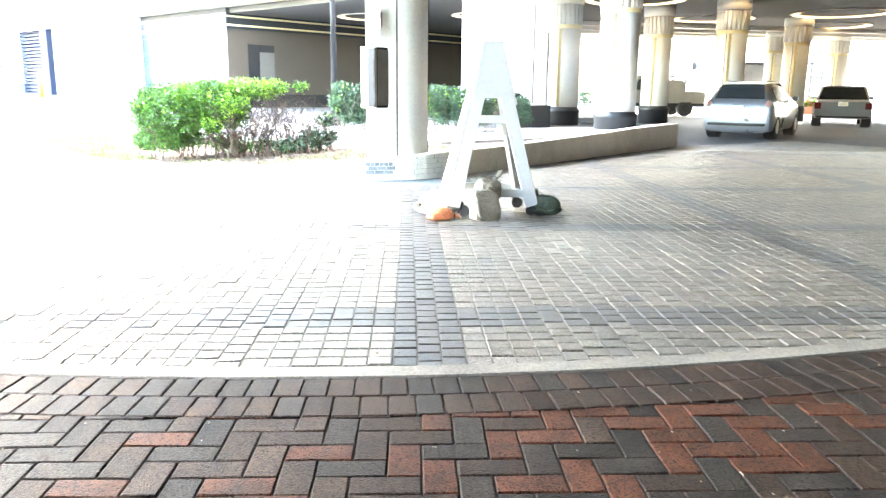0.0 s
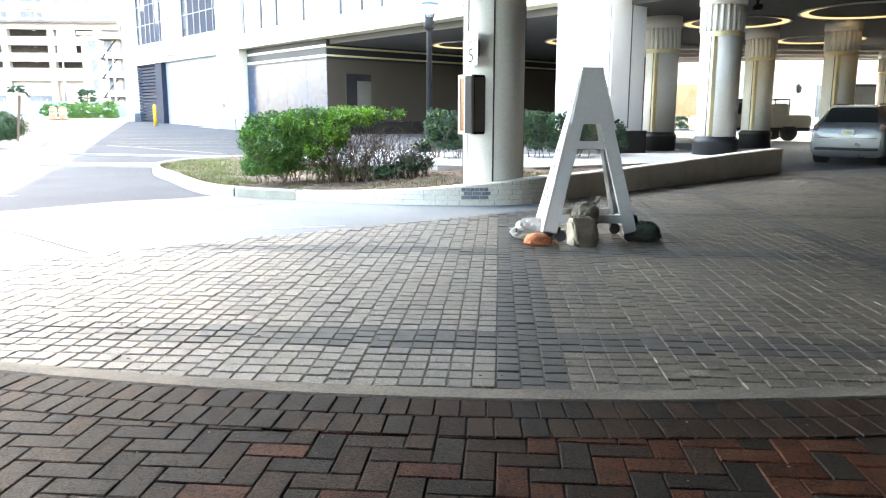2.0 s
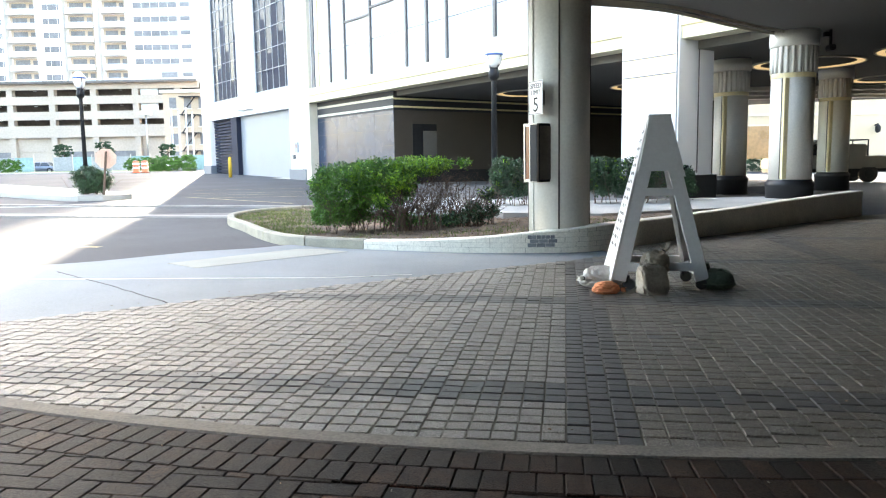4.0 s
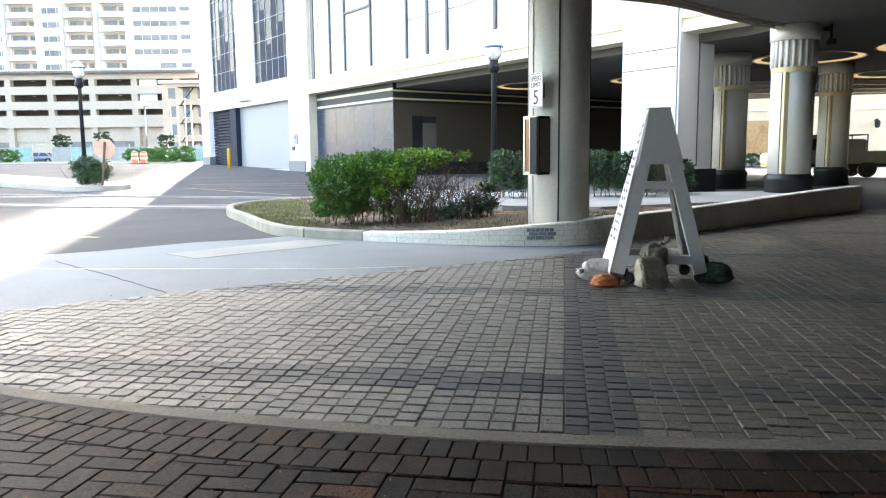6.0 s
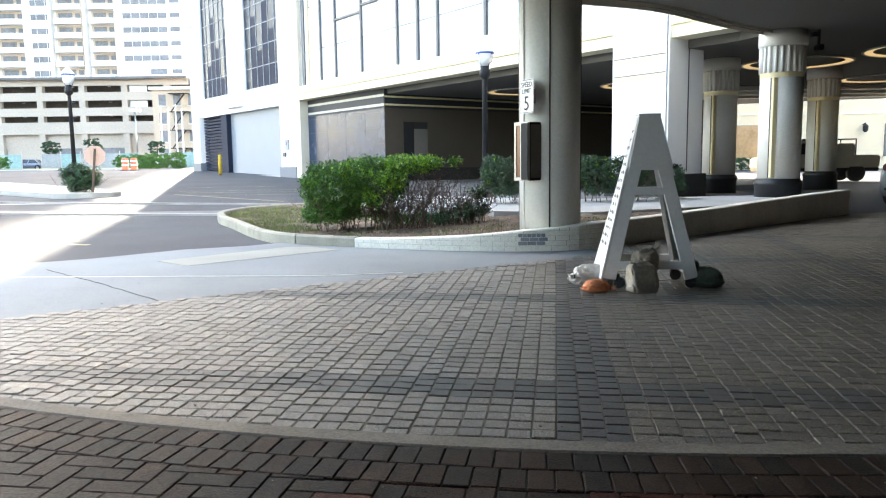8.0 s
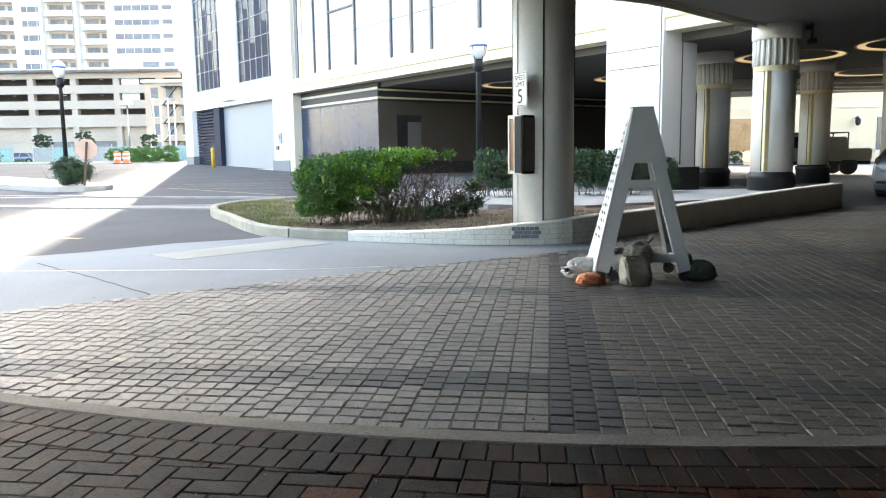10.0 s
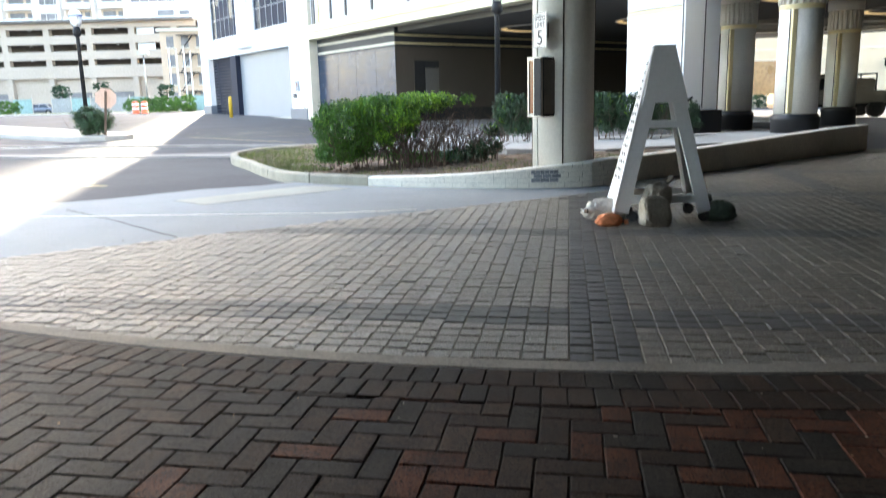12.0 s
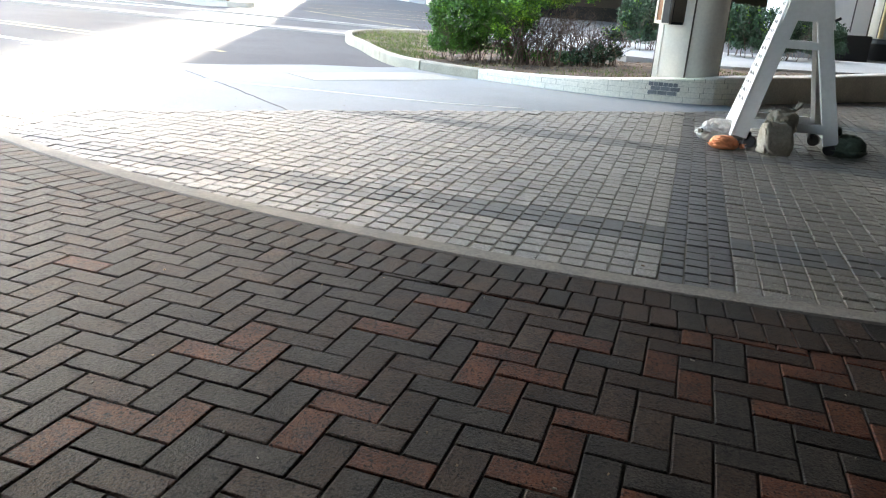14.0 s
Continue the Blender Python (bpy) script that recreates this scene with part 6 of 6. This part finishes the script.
for i, (x, y, h) in enumerate(((-48.5, 94.5, 3.4), (-43.5, 95, 3.8), (-37.0, 99, 3.4))):
    tree = shrub("street_tree", x, y, rise(x, y), 1.1, 1.0, h, 3000, [LEAFD], "small dark green street tree by the fence", 60 + i, twigs=3, size=0.2, low=0.5)
    part("trunk", rod((0, 0, -0.1), (0.05, 0, h * 0.8), 0.14, 0.05, 8), TWIG, tree, "grey trunk")

# ---- pavers and bricks, the nearest as single pieces ----
def block_shape(w, d, h, edge, rng):
    """A paver with a rounded top edge, its corners a little uneven: vertices about its centre, top at 0."""
    def rect(i, z, j=0.0):
        return [(sx * (w / 2 - i) + rng.uniform(-j, j), sy * (d / 2 - i) + rng.uniform(-j, j), z + (rng.uniform(-j, j) * 0.4 if j else 0)) for sx, sy in ((-1, -1), (1, -1), (1, 1), (-1, 1))]
    v = rect(0, -h) + rect(0, -edge, 0.001) + rect(edge, 0.0, 0.0015)
    f = [(8, 9, 10, 11)]
    for k in (0, 4):
        f += [(k + i, k + (i + 1) % 4, k + 4 + (i + 1) % 4, k + 4 + i) for i in range(4)]
    return v, f


def shared(name, w, d, h, edge, n, material, seed):
    rng = np.random.default_rng(seed)
    out = []
    for _ in range(n):
        v, f = block_shape(w, d, h, edge, rng)
        me = bpy.data.meshes.new(name)
        me.from_pydata(v, [], f)
        me.materials.append(material)
        out.append(me)
    return out


class Field:
    """The pieces too many to be single objects: real pieces joined into one mesh."""
    def __init__(self, mats):
        self.v, self.f, self.m, self.mats = [], [], [], mats

    def add(self, shape, m, k):
        v, f = shape
        base = len(self.v)
        self.v += [tuple(m @ Vector(p)) for p in v]
        self.f += [tuple(base + i for i in q) for q in f]
        self.m += [k] * len(f)

    def link(self, name, parent):
        ob = from_arrays(name, self.v, self.f, self.mats, parent)
        ob.data.polygons.foreach_set("material_index", self.m)
        ob["kind"] = "stuff"
        return ob


def turned(x, y, z, a, tilt, rng):
    return Matrix.Translation((x, y, z)) @ Euler((rng.normal(0, tilt), rng.normal(0, tilt), radians(a))).to_matrix().to_4x4()


def beside_arc(x, y):
    return math.hypot(x - CX, y - CY)


# grey pavers: straight columns, joints staggered, three charcoal columns and two charcoal bands
rng = np.random.default_rng(31)
MODC, MODR = 0.1045, 0.104
P0 = Vector((0.50, 3.06))
meshes = shared("paver", MODC - 0.007, MODR - 0.014, 0.014, 0.0035, 4, COBBLE, 1)
meshes_d = shared("paver", MODC - 0.007, MODR - 0.014, 0.014, 0.0035, 4, DARKCOB, 2)
shapes = [block_shape(MODC - 0.007, MODR - 0.014, 0.014, 0.0035, rng) for _ in range(8)]
meshes_shade = shared("paver", MODC - 0.007, MODR - 0.014, 0.014, 0.0035, 4, SHADEPAV, 3)
fieldp = Field([COBBLES, DARKCOBS, SHADEPAVS])
field_poly = field
angle = math.degrees(math.atan2(E1.y, E1.x))
for i in range(-58, 100):
    shift = rng.uniform(-0.07, 0.07) + (0.5 if rng.uniform() < 0.06 else 0.0)
    for j in range(-14, 110):
        c = P0 + E1 * ((i + 0.5) * MODC) + E2 * ((j + 0.5 + shift) * MODR)
        if beside_arc(c.x, c.y) > R_IN + 0.03 or not inside(c.x, c.y, field_poly):
            continue
        dark = (i >= 0 and i % 27 <= 2) or (j - 5) % 24 <= 2
        if rng.uniform() < 0.003:
            dark = not dark
        m = turned(c.x + rng.normal(0, 0.0012), c.y + rng.normal(0, 0.002), rng.normal(0, 0.0015), angle + rng.normal(0, 1.0), 0.008, rng)
        # right of the charcoal columns (i > 2) the pavers take the shade-darkened copy
        if -9 <= i <= 10 and -1 <= j <= 13:
            ob = new("paver", (meshes_d if dark else meshes_shade if i > 2 else meshes)[rng.integers(0, 4)])
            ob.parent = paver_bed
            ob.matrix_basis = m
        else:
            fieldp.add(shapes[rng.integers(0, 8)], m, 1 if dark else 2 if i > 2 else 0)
fieldp.link("paver_field", paver_bed)

# herringbone bricks, with two courses along the band
rng = np.random.default_rng(77)
MX, MY, BA = 0.106, 0.0995, -9.5
A0 = Vector((0.0, 1.945))
A1, A2 = Vector((math.cos(radians(BA)), math.sin(radians(BA)))), Vector((-math.sin(radians(BA)), math.cos(radians(BA))))
GAP = 0.0058
lying = [shared("brick", 2 * MX - GAP, MY - GAP, 0.02, 0.0035, 2, m, 5 + k) for k, m in enumerate(BRICKS)]
standing = [shared("brick", MX - GAP, 2 * MY - GAP, 0.02, 0.0035, 2, m, 15 + k) for k, m in enumerate(BRICKS)]
sh_l = [block_shape(2 * MX - GAP, MY - GAP, 0.02, 0.0035, rng) for _ in range(5)]
sh_s = [block_shape(MX - GAP, 2 * MY - GAP, 0.02, 0.0035, rng) for _ in range(5)]
fieldb = Field(BRICKFIELD)


def tone(x, y):
    r = rng.uniform() + 0.25 * noise.noise((x * 1.6, y * 1.6, 4)) + 0.10 * x
    return 0 if r > 0.80 else 1 if r > 0.42 else 2


singles = 0
for i in range(-75, 75):
    for j in range(-60, 70):
        s = (i + j) % 4
        if s == 0:
            c, lie = A0 + A1 * ((i + 1) * MX) + A2 * ((j + 0.5) * MY), True
        elif s == 2:
            c, lie = A0 + A1 * ((i + 0.5) * MX) + A2 * ((j + 1) * MY), False
        else:
            continue
        if c.y < -2.5 or c.x < -7 or c.x > 6 or beside_arc(c.x, c.y) < R_OUT + 0.27 or not inside(c.x, c.y, bricks_bed):
            continue
        k = tone(c.x, c.y)
        m = turned(c.x, c.y, -0.004 + rng.normal(0, 0.0007), BA + rng.normal(0, 0.5), 0.006, rng)
        if 1.25 < c.y < 2.75 and -1.5 < c.x < 1.7 and singles < 230:
            ob = new("brick", (lying if lie else standing)[k][rng.integers(0, 2)])
            ob.parent = brick_floor
            ob.matrix_basis = m
            singles += 1
        else:
            fieldb.add((sh_l if lie else sh_s)[rng.integers(0, 5)], m, k)
course = [shared("brick", 0.1 - GAP, 0.17 - GAP, 0.022, 0.0035, 2, m, 25 + k) for k, m in enumerate(BRICKS)]
sh_c = [block_shape(0.1 - GAP, 0.17 - GAP, 0.022, 0.0035, rng) for _ in range(5)]
for row in range(2):
    r = R_OUT + 0.088 + 0.17 * row
    n = int(math.radians(100) * r / 0.1005)
    for q in range(n):
        a = math.radians(226) + (q + 0.35 * row) * 0.1005 / r
        x, y = CX + r * math.cos(a), CY + r * math.sin(a)
        k = max(1, tone(x, y))
        m = turned(x, y, 0.001 + rng.normal(0, 0.0007), math.degrees(a) + 90, 0.003, rng)
        if -1.2 < x < 1.9 and singles < 300:
            ob = new("brick", course[k][rng.integers(0, 2)])
            ob.parent = brick_floor
            ob.matrix_basis = m
            singles += 1
        else:
            fieldb.add(sh_c[rng.integers(0, 5)], m, k)
fieldb.link("brick_field", brick_floor)
# a chipped joint in the band, bits of straw and crumbs on the pavers
crumbs = Field([BAND, LITTER])
for _ in range(260):
    x, y = rng.uniform(-3, 3), rng.uniform(1.3, 8)
    s = rng.uniform(0.002, 0.0045)
    crumbs.add(block_shape(s * rng.uniform(1, 4), s, s, s * 0.2, rng), turned(x, y, s + 0.001, rng.uniform(0, 360), 0.1, rng), int(rng.integers(0, 2)))
tagged(crumbs.link("crumbs", None), "crumbs and bits of straw on the paving", "litter", kind="stuff")
